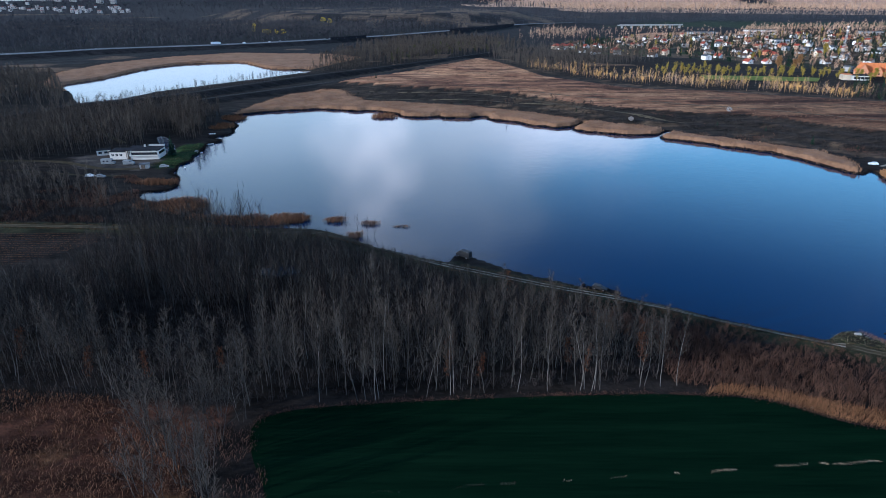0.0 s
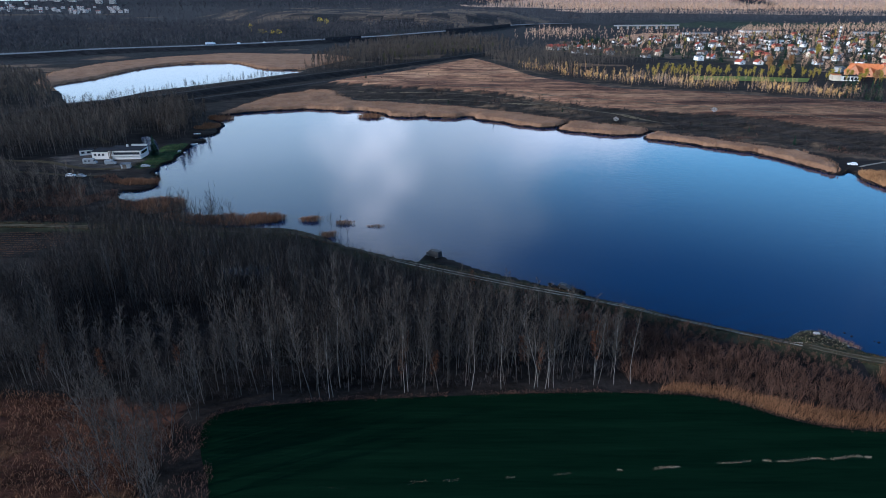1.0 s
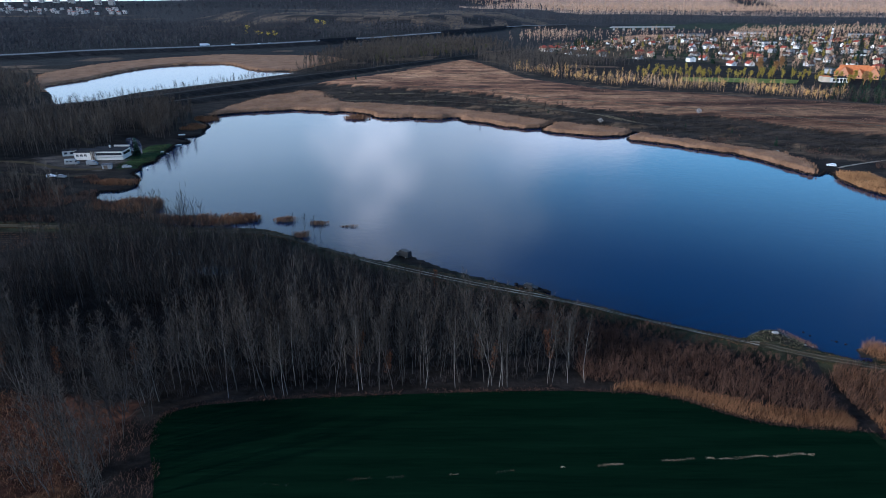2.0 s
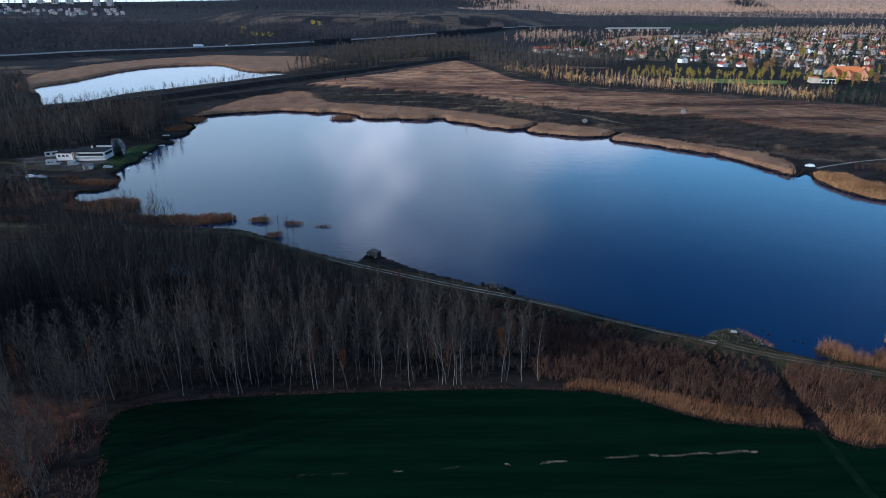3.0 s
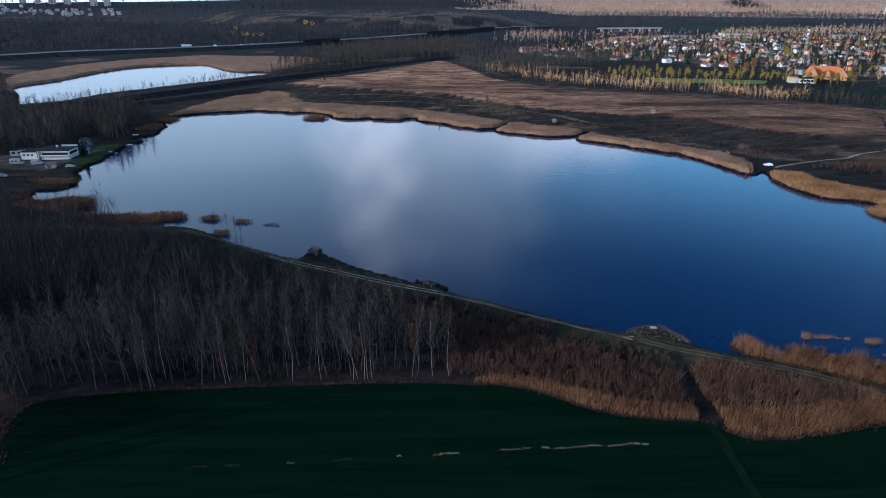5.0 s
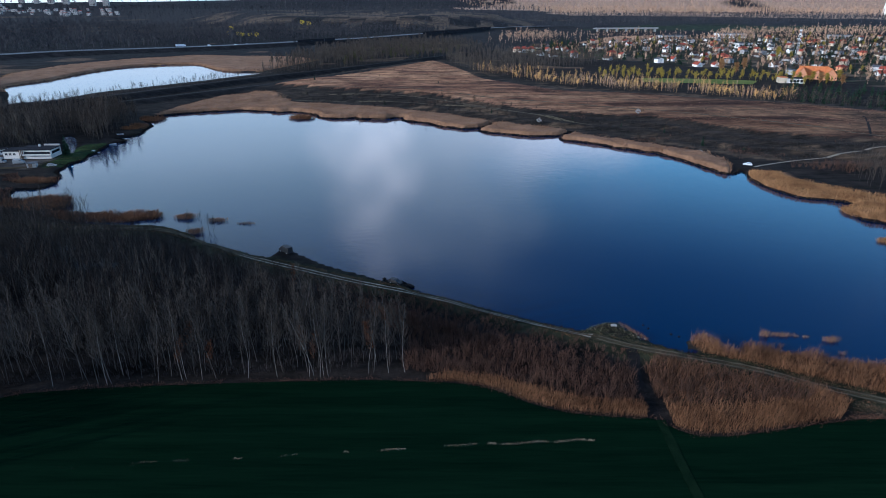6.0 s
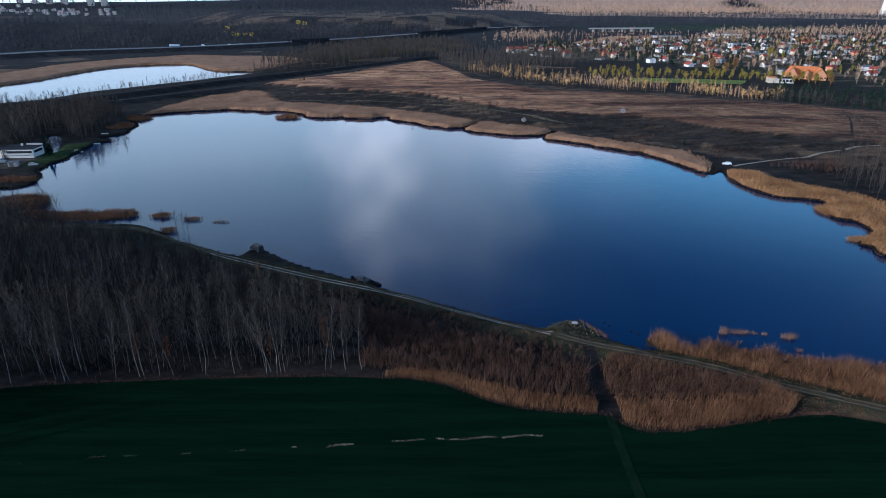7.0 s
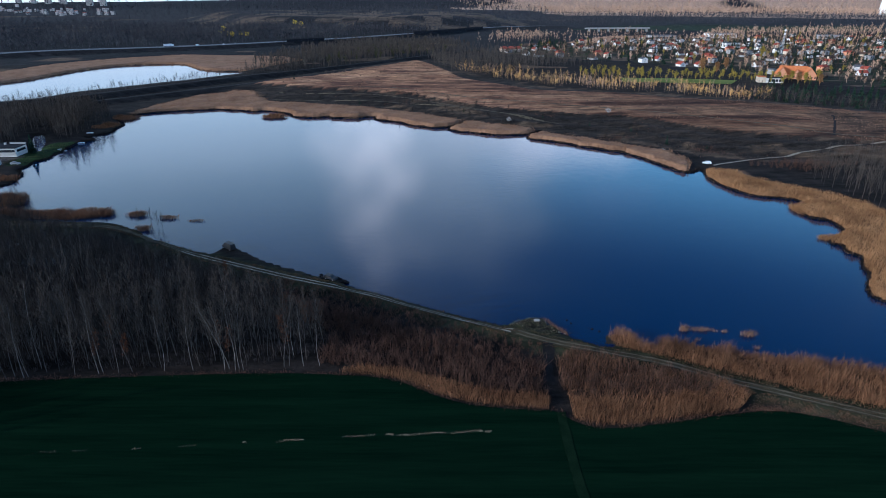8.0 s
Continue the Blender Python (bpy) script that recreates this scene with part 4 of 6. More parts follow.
def bare_tree(seed, H, start=0.35, limbs=24, twigs=9, spread=0.28, lean=0.03, stems=1, leaves=0, sides=5, fine=0.055):
    """Stem and crown of a leafless tree as two Soups; leaves: withered ones that still hang."""
    rng = np.random.default_rng(seed)
    stem, crown, leaf, boughs = Soup(), Soup(), Soup(), Soup()
    for s in range(stems):
        out = np.array((0, 0, 1.0)) + np.append(rng.normal(0, lean if stems == 1 else 0.07, 2), 0)
        h = H * (1 if s == 0 else rng.uniform(0.75, 1))
        root = np.append(rng.normal(0, 0.01 if stems == 1 else 0.5, 2), -0.3)
        line = wander(rng, root, out, h, 7, 0.045, 0.04)
        r = 0.0028 * h + 0.014
        stem.tube(line, r * (1 - np.linspace(0, 1, 8)) ** 0.8 + 0.012, sides)
        for i in range(limbs):
            f = start + (0.98 - start) * (i + rng.uniform(0, 1)) / limbs
            x = f * 7
            p = line[int(x)] + (line[min(int(x) + 1, 7)] - line[int(x)]) * (x - int(x))
            az = i * 2.4 + rng.uniform(-0.5, 0.5)
            length = h * spread * (1.08 - f) * rng.uniform(0.7, 1.35) + 0.5
            d = np.array((math.cos(az), math.sin(az), rng.uniform(1.0, 2.3)))
            limb = wander(rng, p, d / np.linalg.norm(d), length, 3, 0.12, 0.06)
            rr = 0.016 + 0.008 * length
            boughs.tube(limb, (rr, rr * 0.7, rr * 0.45, 0.008), 3)
            for _ in range(2):
                a = limb[1] + (limb[2] - limb[1]) * rng.uniform(0, 1.5)
                e = d / np.linalg.norm(d) + rng.normal(0, 0.45, 3) + (0, 0, 0.3)
                side = wander(rng, a, e / np.linalg.norm(e), length * rng.uniform(0.4, 0.7), 2, 0.15, 0.08)
                boughs.tube(side, (rr * 0.55, rr * 0.4, 0.008), 3)
            for _ in range(twigs):
                g = rng.uniform(0.25, 1) * 3
                a = limb[min(int(g), 2)] + (limb[min(int(g), 2) + 1] - limb[min(int(g), 2)]) * (g - min(int(g), 2))
                e = d / np.linalg.norm(d) + rng.normal(0, 0.5, 3) + (0, 0, 0.25)
                b = a + e / np.linalg.norm(e) * rng.uniform(0.5, 1.5) * (0.5 + 0.22 * length)
                crown.blade(a, b, fine, rng)
                for _ in range(leaves):
                    c = a + (b - a) * rng.uniform(0.2, 1.1) + rng.normal(0, 0.15, 3)
                    leaf.blade(c, c + rng.normal(0, 0.13, 3), 0.16, rng)
    return stem, crown, leaf, boughs


def tree_thing(name, soups, bark, crown_mat, leaf_mat, label, category, group):
    thing = tagged(new(name), label, category, group)
    part("trunk", soups[0], bark, thing)
    part("branch_frame", soups[3], POPLAR, thing)
    part("crown", soups[1], crown_mat, thing)
    if soups[2].n:
        part("foliage", soups[2], leaf_mat, thing)
    return thing


def ground_at(x, y):
    return float(height(np.array([[x, y]]))[0])


def planted(proto, spots, rng, low=0.82, high=1.15, most=None):
    """Copies of a thing at places (x, y), turned and sized a little differently; most: their greatest heights."""
    zs = height(np.array(spots))
    for k, ((x, y), z) in enumerate(zip(spots, zs)):
        s = rng.uniform(low, high)
        if most is not None:
            s = min(s, most[k] / 19.0)
        proto_m = pose(x, y, z, rng.uniform(-2, 2), rng.uniform(-2, 2), rng.uniform(0, 360))
        ob = copy_thing(proto, proto_m)
        ob.scale = (s, s, s * rng.uniform(0.94, 1.08))


def spaced(P, gap, limit, rng):
    """Thin places so that none stand closer than gap."""
    cells, out = {}, []
    for x, y in P[rng.permutation(len(P))]:
        i, j = int(x // gap), int(y // gap)
        if all((x - a) ** 2 + (y - b) ** 2 >= gap * gap for u in (i - 1, i, i + 1) for v in (j - 1, j, j + 1) for a, b in cells.get((u, v), ())):
            cells.setdefault((i, j), []).append((x, y))
            out.append((x, y))
            if len(out) >= limit:
                break
    return out


def forget(things):
    """Take away the pattern that copies were made from."""
    for thing in things:
        for o in (*thing.children_recursive, thing):
            bpy.data.objects.remove(o)


trng = np.random.default_rng(5)
WITHY = material("grey_willow_twigs", (0.030, 0.024, 0.019), (0.120, 0.100, 0.080), 0.2, 2.0, island=0.5, random_object=0.4)
# Part of the near wood's cloud shade is in this tone.
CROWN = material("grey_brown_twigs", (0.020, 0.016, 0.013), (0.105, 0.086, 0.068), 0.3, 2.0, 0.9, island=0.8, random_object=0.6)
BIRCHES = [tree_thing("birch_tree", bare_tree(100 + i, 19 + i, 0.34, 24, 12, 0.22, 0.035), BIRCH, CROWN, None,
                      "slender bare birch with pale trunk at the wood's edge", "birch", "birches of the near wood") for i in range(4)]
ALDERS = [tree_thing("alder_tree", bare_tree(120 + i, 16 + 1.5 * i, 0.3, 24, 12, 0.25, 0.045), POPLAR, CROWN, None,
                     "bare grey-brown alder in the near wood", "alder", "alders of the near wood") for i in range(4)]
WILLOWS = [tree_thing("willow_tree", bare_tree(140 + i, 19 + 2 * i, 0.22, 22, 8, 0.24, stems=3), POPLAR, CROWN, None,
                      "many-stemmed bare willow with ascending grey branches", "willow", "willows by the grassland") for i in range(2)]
RUSTY = [tree_thing("hornbeam_tree", bare_tree(150 + i, 12 + 2 * i, 0.4, 20, 6, 0.16, leaves=4), BARK, TWIG, RUST,
                    "young tree still holding rust-brown withered leaves", "tree", "rust-leaved trees of the near wood") for i in range(2)]

# the wood's edge towards the wheat: pale birches one by one
EDGE = [(-43.8, 106), (-41, 106.5), (-26.5, 107.9), (-18.3, 108.2), (-16.7, 108.8), (-14.5, 108.5), (-13.8, 109), (-3.6, 109.8), (1.6, 110.5), (2.4, 110.9), (6.1, 110.7), (9.1, 111.3), (16.4, 111.5),
        (23, 111.8), (30.3, 112.1), (31.3, 112.6), (32.8, 112), (33.6, 112.5), (34.7, 112.2), (43.9, 113.4), (45, 113.9), (48.5, 113.7), (52.3, 113.8)]
for i, spot in enumerate(EDGE):
    planted(BIRCHES[i % 4], [spot], trng, 0.78, 1.0)
WOOD_AREA = [(-130, 116), (-100, 112), (-74, 109), (-50, 107), (-30, 108.5), (0, 112), (36, 114), (50, 115), (54, 124), (40, 143), (24, 155), (4, 170), (-12, 180), (-34, 192), (-70, 196),
             (-104, 200), (-112, 180), (-125, 165), (-160, 150), (-210, 140), (-160, 118)]


def headroom(P):
    """How tall a tree may stand at the places before it would hide the dike road: lower towards the dike."""
    P = np.asarray(P, float)
    return np.where(P[:, 0] > -62 + 8 * wobble(P, 9, 2.0), 3.6 + 0.45 * distance(ROAD, P), np.where(P[:, 0] < -104, 5 + 0.3 * np.abs(P[:, 1] - 178), 30))


P = spaced(scatter(WOOD_AREA, 1.2, trng), 2.4, 2400, trng)
P = [p for p in P if wobble(np.array([p]), 13, 8.8)[0] > -0.62]
P.sort(key=lambda p: p[1] + 0.12 * abs(p[0] - 10))
near, rest = P[:280], P[280:]
for i, spot in enumerate(near):
    k = trng.uniform()
    planted((BIRCHES[i % 4] if k < 0.10 else ALDERS[i % 4] if k < 0.96 else RUSTY[i % 2]), [spot], trng, 0.72, 1.08, headroom([spot]))
CLUMP = [(-46, 84), (-49, 87), (-43, 88), (-52, 92), (-44, 95), (-47, 99), (-53, 82), (-41, 79), (-58, 97), (-50, 104), (-41, 101), (-38, 76), (-62, 104), (-45, 91), (-48, 80), (-42, 84), (-50, 96), (-46, 103), (-54, 88)]
for i, spot in enumerate(CLUMP):
    planted(WILLOWS[i % 2], [spot], trng, 0.72, 1.02)
planted(RUSTY[0], [(0.5, 112), (8, 112.2), (31, 113.5), (28, 116), (40, 130), (18, 152)], trng, 0.8, 1.0)
forget(BIRCHES + ALDERS + WILLOWS + RUSTY)


def far_tree(seed, H, kind="bare", n=26):
    """A light tree for woods seen from afar: stem, limbs and twig sprays."""
    rng = np.random.default_rng(seed)
    s = Soup()
    if kind == "spruce":
        s.tube(((0, 0, 0), (0, 0, H)), (0.18, 0.02), 3)
        for i in range(n * 2):
            f = rng.uniform(0.08, 0.98)
            a, w = rng.uniform(0, 6.3), (1 - f) * H * 0.22 + 0.25
            s.blade((0, 0, f * H + 0.3), (w * math.cos(a), w * math.sin(a), f * H - 0.25 * w), w * 0.8, rng)
        return s.arrays()
    wide, subs = {"bare": (0.085, 3), "thick": (0.16, 3), "mid": (0.42, 2), "far": (1.3, 1), "vast": (2.6, 1), "leafy": (0.3, 2), "round": (0.45, 3)}[kind]
    r = 0.004 * H + min(wide * 0.25, 0.1)
    s.tube(((0, 0, 0), rng.normal(0, 0.2, 3) * (1, 1, 0) + (0, 0, H * 0.5), rng.normal(0, 0.5, 3) * (1, 1, 0) + (0, 0, H)), (r, r * 0.7, r * 0.2), 3)
    for i in range(n):
        f = rng.uniform(0.22, 0.9)
        a = rng.uniform(0, 6.3)
        L = H * 0.26 * (1.2 - f) + 0.8
        p = np.array((0, 0, f * H))
        q = p + np.array((math.cos(a), math.sin(a), rng.uniform(0.4, 1.2) if kind in ("round", "far", "vast") else rng.uniform(1.3, 3.0))) * L * (0.8 if kind in ("round", "far", "vast") else 0.5)
        s.blade(p, q, wide, rng)
        for _ in range(subs):
            g = p + (q - p) * rng.uniform(0.3, 1)
            e = g + rng.normal(0, 0.42, 3) * (1, 1, 0.4) * L * 0.5 + (0, 0, 0.45 * L)
            s.blade(g, e, wide * 0.75, rng)
            if kind == "leafy":
                for _ in range(3):
                    c = e + rng.normal(0, 0.6, 3)
                    s.blade(c, c + rng.normal(0, 0.6, 3), 0.9, rng)
    return s.arrays()


def wood(name, P, templates, mat, label, category, seed, low=0.75, high=1.2, most=None):
    """One mesh of many trees at the places."""
    rng = np.random.default_rng(seed)
    P = np.asarray(P, float)
    z = height(P)
    VV, TT, n = [], [], 0
    for k, (V, T) in enumerate(templates):
        pick = np.flatnonzero(np.arange(len(P)) % len(templates) == k)
        if not len(pick):
            continue
        a, s = rng.uniform(0, 6.3, len(pick)), rng.uniform(low, high, len(pick))
        if most is not None:
            s = np.minimum(s, most[pick] / V[:, 2].max())
        c, d = np.cos(a) * s, np.sin(a) * s
        W = np.empty((len(pick), len(V), 3))
        W[:, :, 0] = P[pick, 0, None] + c[:, None] * V[:, 0] - d[:, None] * V[:, 1]
        W[:, :, 1] = P[pick, 1, None] + d[:, None] * V[:, 0] + c[:, None] * V[:, 1]
        W[:, :, 2] = z[pick, None] - 0.2 + s[:, None] * V[:, 2]
        VV.append(W.reshape(-1, 3))
        TT.append((T[None] + n + (np.arange(len(pick)) * len(V))[:, None, None]).reshape(-1, 3))
        n += len(pick) * len(V)
    return tagged(part(name, fast_mesh(name, np.concatenate(VV), np.concatenate(TT)), mat), label, category, kind="stuff")


MID = [far_tree(200 + i, 16 + 1.2 * i, "bare", 20) for i in range(5)]
rest = np.array(rest)
wood("wood", rest[::3], MID, POPLAR, "bare pale-stemmed trees deeper in the near wood", "wood", 70, most=headroom(rest[::3]))
wood("wood", rest[1::3], MID, BARK, "bare grey trees deeper in the near wood", "wood", 71, most=headroom(rest[1::3]))
wood("wood", rest[2::3], MID, TWIG, "bare brown trees deeper in the near wood", "wood", 72, most=headroom(rest[2::3]))


def shrub(seed, H, n=22, wide=0.085):
    rng = np.random.default_rng(seed)
    s = Soup()
    for _ in range(n):
        d = np.append(rng.normal(0, 0.3, 2), 1.0)
        p = np.append(rng.normal(0, 0.35, 2), 0)
        q = p + d * H * rng.uniform(0.6, 1.0)
        s.blade(p, q, wide, rng)
        for _ in range(3):
            g = p + (q - p) * rng.uniform(0.35, 0.9)
            s.blade(g, g + (d + rng.normal(0, 0.45, 3)) * H * 0.22, wide * 0.7, rng)
    return s.arrays()


BUSHES = [shrub(300 + i, 3.2 + 0.5 * i) for i in range(4)]
THICKET = [(52, 115), (62, 113), (72, 111.8), (80, 108), (88, 104.5), (98, 102.5), (104.5, 101.8), (104.2, 108), (105, 116), (106, 122), (97, 128.6), (83, 135), (68, 143.5), (52, 151.5), (34, 159), (20, 166), (24, 156), (40, 144), (53, 126)]
P = np.array(spaced(scatter(THICKET, 0.65, trng), 1.2, 1000, trng))
edge = distance(ROAD, P)
P, edge = P[edge > 3.2], edge[edge > 3.2]
wood("thicket", P[edge > 12], BUSHES, BRUSH, "dense brown brushwood between field and dike", "thicket", 73, 0.55, 0.95)
wood("thicket", P[edge <= 12], BUSHES, BRUSH, "low brown brushwood beside the dike road", "thicket", 77, 0.3, 0.6)
P = spaced(scatter(R_TRIANGLE, 0.7, trng), 1.4, 320, trng)
wood("thicket", [p for p in P if p[1] > 102], BUSHES, BRUSH, "brown shrubs among the reeds", "thicket", 74, 0.5, 0.8)
P = spaced(scatter([(-30, 194), (-2, 176), (52, 150), (97, 127.5), (96.6, 134), (69, 148), (52, 156), (10, 176), (-26, 201)], 0.7, trng), 2.2, 160, trng)
wood("thicket", [p for p in P if distance(ROAD, np.array([p]))[0] > 3.0], BUSHES, BRUSH, "low scrub on the dike's slope", "thicket", 75, 0.15, 0.32)
# undergrowth in the wood
P = spaced(scatter(WOOD_AREA, 1.1, trng), 2.0, 2600, trng)
wood("undergrowth", P, [shrub(320 + i, 2.4, 14) for i in range(3)], TWIG, "bare brown undergrowth on the woodland floor", "undergrowth", 76, 0.6, 1.4)

# ---- woods, hedges and single trees farther off ----
FAR_BARE = [far_tree(400 + i, 15 + 1.5 * i, "thick", 18) for i in range(5)]
VILLAGE_TREES = [far_tree(410 + i, 13 + 1.5 * i, "mid", 13) for i in range(5)]
COARSE = [far_tree(420 + i, 16 + 2 * i, "far", 6) for i in range(5)]
VAST = [far_tree(425 + i, 18 + 2 * i, "vast", 6) for i in range(4)]
THIN = [far_tree(405 + i, 15 + 1.5 * i, "thick", 13) for i in range(5)]
LEAFY = [far_tree(440 + i, 11 + 1.5 * i, "leafy", 14) for i in range(3)]
SPRUCES = [far_tree(460 + i, 12 + 2 * i, "spruce", 26) for i in range(3)]


def dry(P, gap=6.0):
    """Places that stand clear of water, railway and motorway."""
    P = np.asarray(P, float)
    ok = ~inside(LAKE, P) & ~inside(POND, P) & (distance(RAIL_1, P) > gap) & (distance(RAIL_2, P) > gap * 0.8) & (distance(MOTORWAY, P) > 18) & (distance(POOL, P, True) > 5) & ~inside(POOL, P)
    return P[ok]


def trees_in(poly, gap, limit, templates, mat, label, seed, low=0.75, high=1.2, name="wood"):
    r = np.random.default_rng(seed)
    P = dry(np.array(spaced(scatter(poly, gap * 0.55, r), gap, limit, r)))
    return wood(name, P, templates, mat, label, "wood", seed, low, high)


trees_in([(-300, 300), (-235, 300), (-192, 326), (-150, 356), (-146, 374), (-170, 420), (-178, 452), (-215, 440), (-262, 420), (-330, 330)], 2.9, 1500, FAR_BARE, WITHY,
         "bare grey wood behind the lakeside house", 81, 0.6, 1.0)
trees_in([(-175, 372), (-150, 366), (-150, 418), (-176, 452), (-190, 430)], 3.0, 300, FAR_BARE, CROWN, "bare brown trees by the reed bed", 82, 0.6, 0.9)
trees_in([(-560, 430), (-330, 470), (-292, 480), (-335, 548), (-372, 592), (-430, 640), (-640, 600)], 5.0, 900, VILLAGE_TREES, WITHY, "dark bare wood beside the far pond", 83)
trees_in([(-270, 505), (-255, 500), (-165, 610), (-150, 668), (-80, 742), (-110, 800), (-150, 712), (-190, 640)], 3.0, 520, FAR_BARE, WITHY,
         "thin row of bare trees along the railway", 84, 0.12, 0.5)
trees_in([(-150, 720), (-60, 745), (40, 875), (130, 1000), (60, 1150), (-80, 1100), (-130, 900)], 6.5, 900, VILLAGE_TREES, WITHY, "bare wood between motorway and meadow", 85)
trees_in([(-60, 760), (30, 880), (90, 960), (20, 1000), (-70, 880)], 16, 40, LEAFY, GRASS, "green-budding willows among bare wood", 86, 0.7, 1.1)
trees_in([(70, 735), (98, 640), (140, 690), (220, 760), (300, 830), (250, 900), (150, 960), (60, 850)], 6.0, 900, FAR_BARE, WITHY, "dark bare wood at the village's edge", 87, 0.6, 0.95)
STRIP = [(90, 700), (134, 640), (197, 575), (290, 534), (357, 475), (406, 436), (520, 380), (535, 405), (425, 470), (372, 520), (306, 580), (215, 626), (160, 690), (110, 740)]
tr = np.random.default_rng(88)
P = dry(np.array(spaced(scatter(STRIP, 1.7, tr), 2.7, 2200, tr)))
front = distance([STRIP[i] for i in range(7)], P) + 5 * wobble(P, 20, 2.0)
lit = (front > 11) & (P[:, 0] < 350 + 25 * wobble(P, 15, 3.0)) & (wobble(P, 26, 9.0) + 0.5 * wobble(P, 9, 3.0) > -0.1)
# same trees in lit and dark colours: sunlight here is a choice of material
wood("wood", P[lit][::2], THIN + LEAFY[:1], GOLD, "row of birches coloured sunlit gold before the village", "wood", 88, 0.25, 0.7)
wood("wood", P[lit][1::2], THIN, TAWNY, "birches coloured sunlit tawny before the village", "wood", 108, 0.2, 0.6)
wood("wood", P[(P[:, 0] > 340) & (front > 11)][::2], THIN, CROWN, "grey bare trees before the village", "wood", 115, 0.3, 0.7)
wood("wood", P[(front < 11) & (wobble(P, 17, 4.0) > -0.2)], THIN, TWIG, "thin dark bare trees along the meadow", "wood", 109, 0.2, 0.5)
trees_in([(330, 522), (400, 470), (520, 410), (560, 470), (460, 560), (400, 600)], 7.0, 160, SPRUCES, NEEDLE, "dark conifers before the village", 89, 0.4, 0.8, "conifers")
trees_in([(262, 292), (258, 262), (262, 240), (262, 216), (340, 190), (370, 300), (330, 316), (290, 304)], 3.6, 420, MID, CROWN, "grove of slender bare trees by the lake's end", 90, 0.5, 0.85)
trees_in([(238, 300), (262, 288), (300, 300), (262, 306)], 2.4, 120, BUSHES, BRUSH, "brown bushes on the far bank", 91, 0.5, 1.0, "thicket")
trees_in([(-150, 232), (-128, 232), (-112, 226), (-115, 215), (-240, 218), (-240, 300), (-190, 286), (-158, 274)], 2.8, 800, BUSHES, TWIG, "brown willow scrub in the lakeside marsh", 92, 0.5, 1.1, "thicket")
trees_in([(-240, 290), (-186, 280), (-160, 270), (-136, 246), (-128, 226), (-240, 222)], 3.6, 330, FAR_BARE, WITHY, "bare alders in the lakeside marsh", 93, 0.25, 0.7)
trees_in([(-70, 545), (60, 510), (130, 448), (205, 400), (250, 345), (330, 330), (250, 312), (215, 338), (120, 412), (40, 465), (-50, 500)], 6, 420, BUSHES, BARK, "scattered scrub on the terraced bank", 94, 0.3, 0.9, "thicket")
trees_in([(0, 500), (60, 490), (110, 440), (60, 445), (10, 470)], 12, 26, FAR_BARE, BARK, "few thin bare trees on the terraced bank", 95, 0.35, 0.6)
trees_in(MEADOW, 9, 260, BUSHES, BARK, "small dark shrubs scattered over the meadow", 114, 0.15, 0.45, "thicket")
# the wide dark woods beyond the motorway and on the spoil heap
trees_in([(-1500, 1000), (-900, 800), (-640, 890), (-420, 1050), (-300, 1120), (-170, 1260), (-60, 1400), (80, 1640), (-300, 1700), (-900, 1800), (-1700, 1700)],
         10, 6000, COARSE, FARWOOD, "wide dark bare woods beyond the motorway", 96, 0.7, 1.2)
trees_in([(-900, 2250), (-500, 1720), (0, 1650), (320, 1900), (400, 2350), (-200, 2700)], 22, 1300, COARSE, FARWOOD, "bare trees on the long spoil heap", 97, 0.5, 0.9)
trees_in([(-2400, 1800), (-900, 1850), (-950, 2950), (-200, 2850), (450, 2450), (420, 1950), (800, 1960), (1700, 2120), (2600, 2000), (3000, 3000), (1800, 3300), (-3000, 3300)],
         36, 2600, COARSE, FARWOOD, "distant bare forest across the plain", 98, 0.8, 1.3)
trees_in([(-3600, 3300), (600, 3200), (600, 4780), (-1500, 4780), (-3600, 4000)], 56, 2400, VAST, FARWOOD, "haze-tinted forest on the horizon ridge", 99, 1.1, 1.8)
trees_in([(620, 2850), (2600, 2750), (3400, 3800), (1500, 4780), (100, 4780), (520, 3900)], 27, 4600, VAST, TAWNY, "forest coloured tawny for sunlight far behind the village", 107, 0.9, 1.5)
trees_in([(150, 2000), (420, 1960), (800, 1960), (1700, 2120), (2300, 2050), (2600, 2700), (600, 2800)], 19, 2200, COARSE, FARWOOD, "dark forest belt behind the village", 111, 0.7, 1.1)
trees_in([(900, 1250), (1500, 1400), (1900, 1800), (1200, 1750), (700, 1500)], 20, 320, COARSE, TAWNY, "wood coloured tawny for sunlight behind the village", 100, 0.6, 1.0)
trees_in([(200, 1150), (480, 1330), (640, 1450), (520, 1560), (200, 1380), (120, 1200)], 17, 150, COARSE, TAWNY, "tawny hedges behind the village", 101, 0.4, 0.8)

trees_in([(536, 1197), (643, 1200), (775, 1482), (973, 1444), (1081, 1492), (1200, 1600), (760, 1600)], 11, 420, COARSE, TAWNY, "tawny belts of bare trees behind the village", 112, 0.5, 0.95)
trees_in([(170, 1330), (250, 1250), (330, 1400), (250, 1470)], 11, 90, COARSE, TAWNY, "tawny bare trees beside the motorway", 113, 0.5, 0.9)

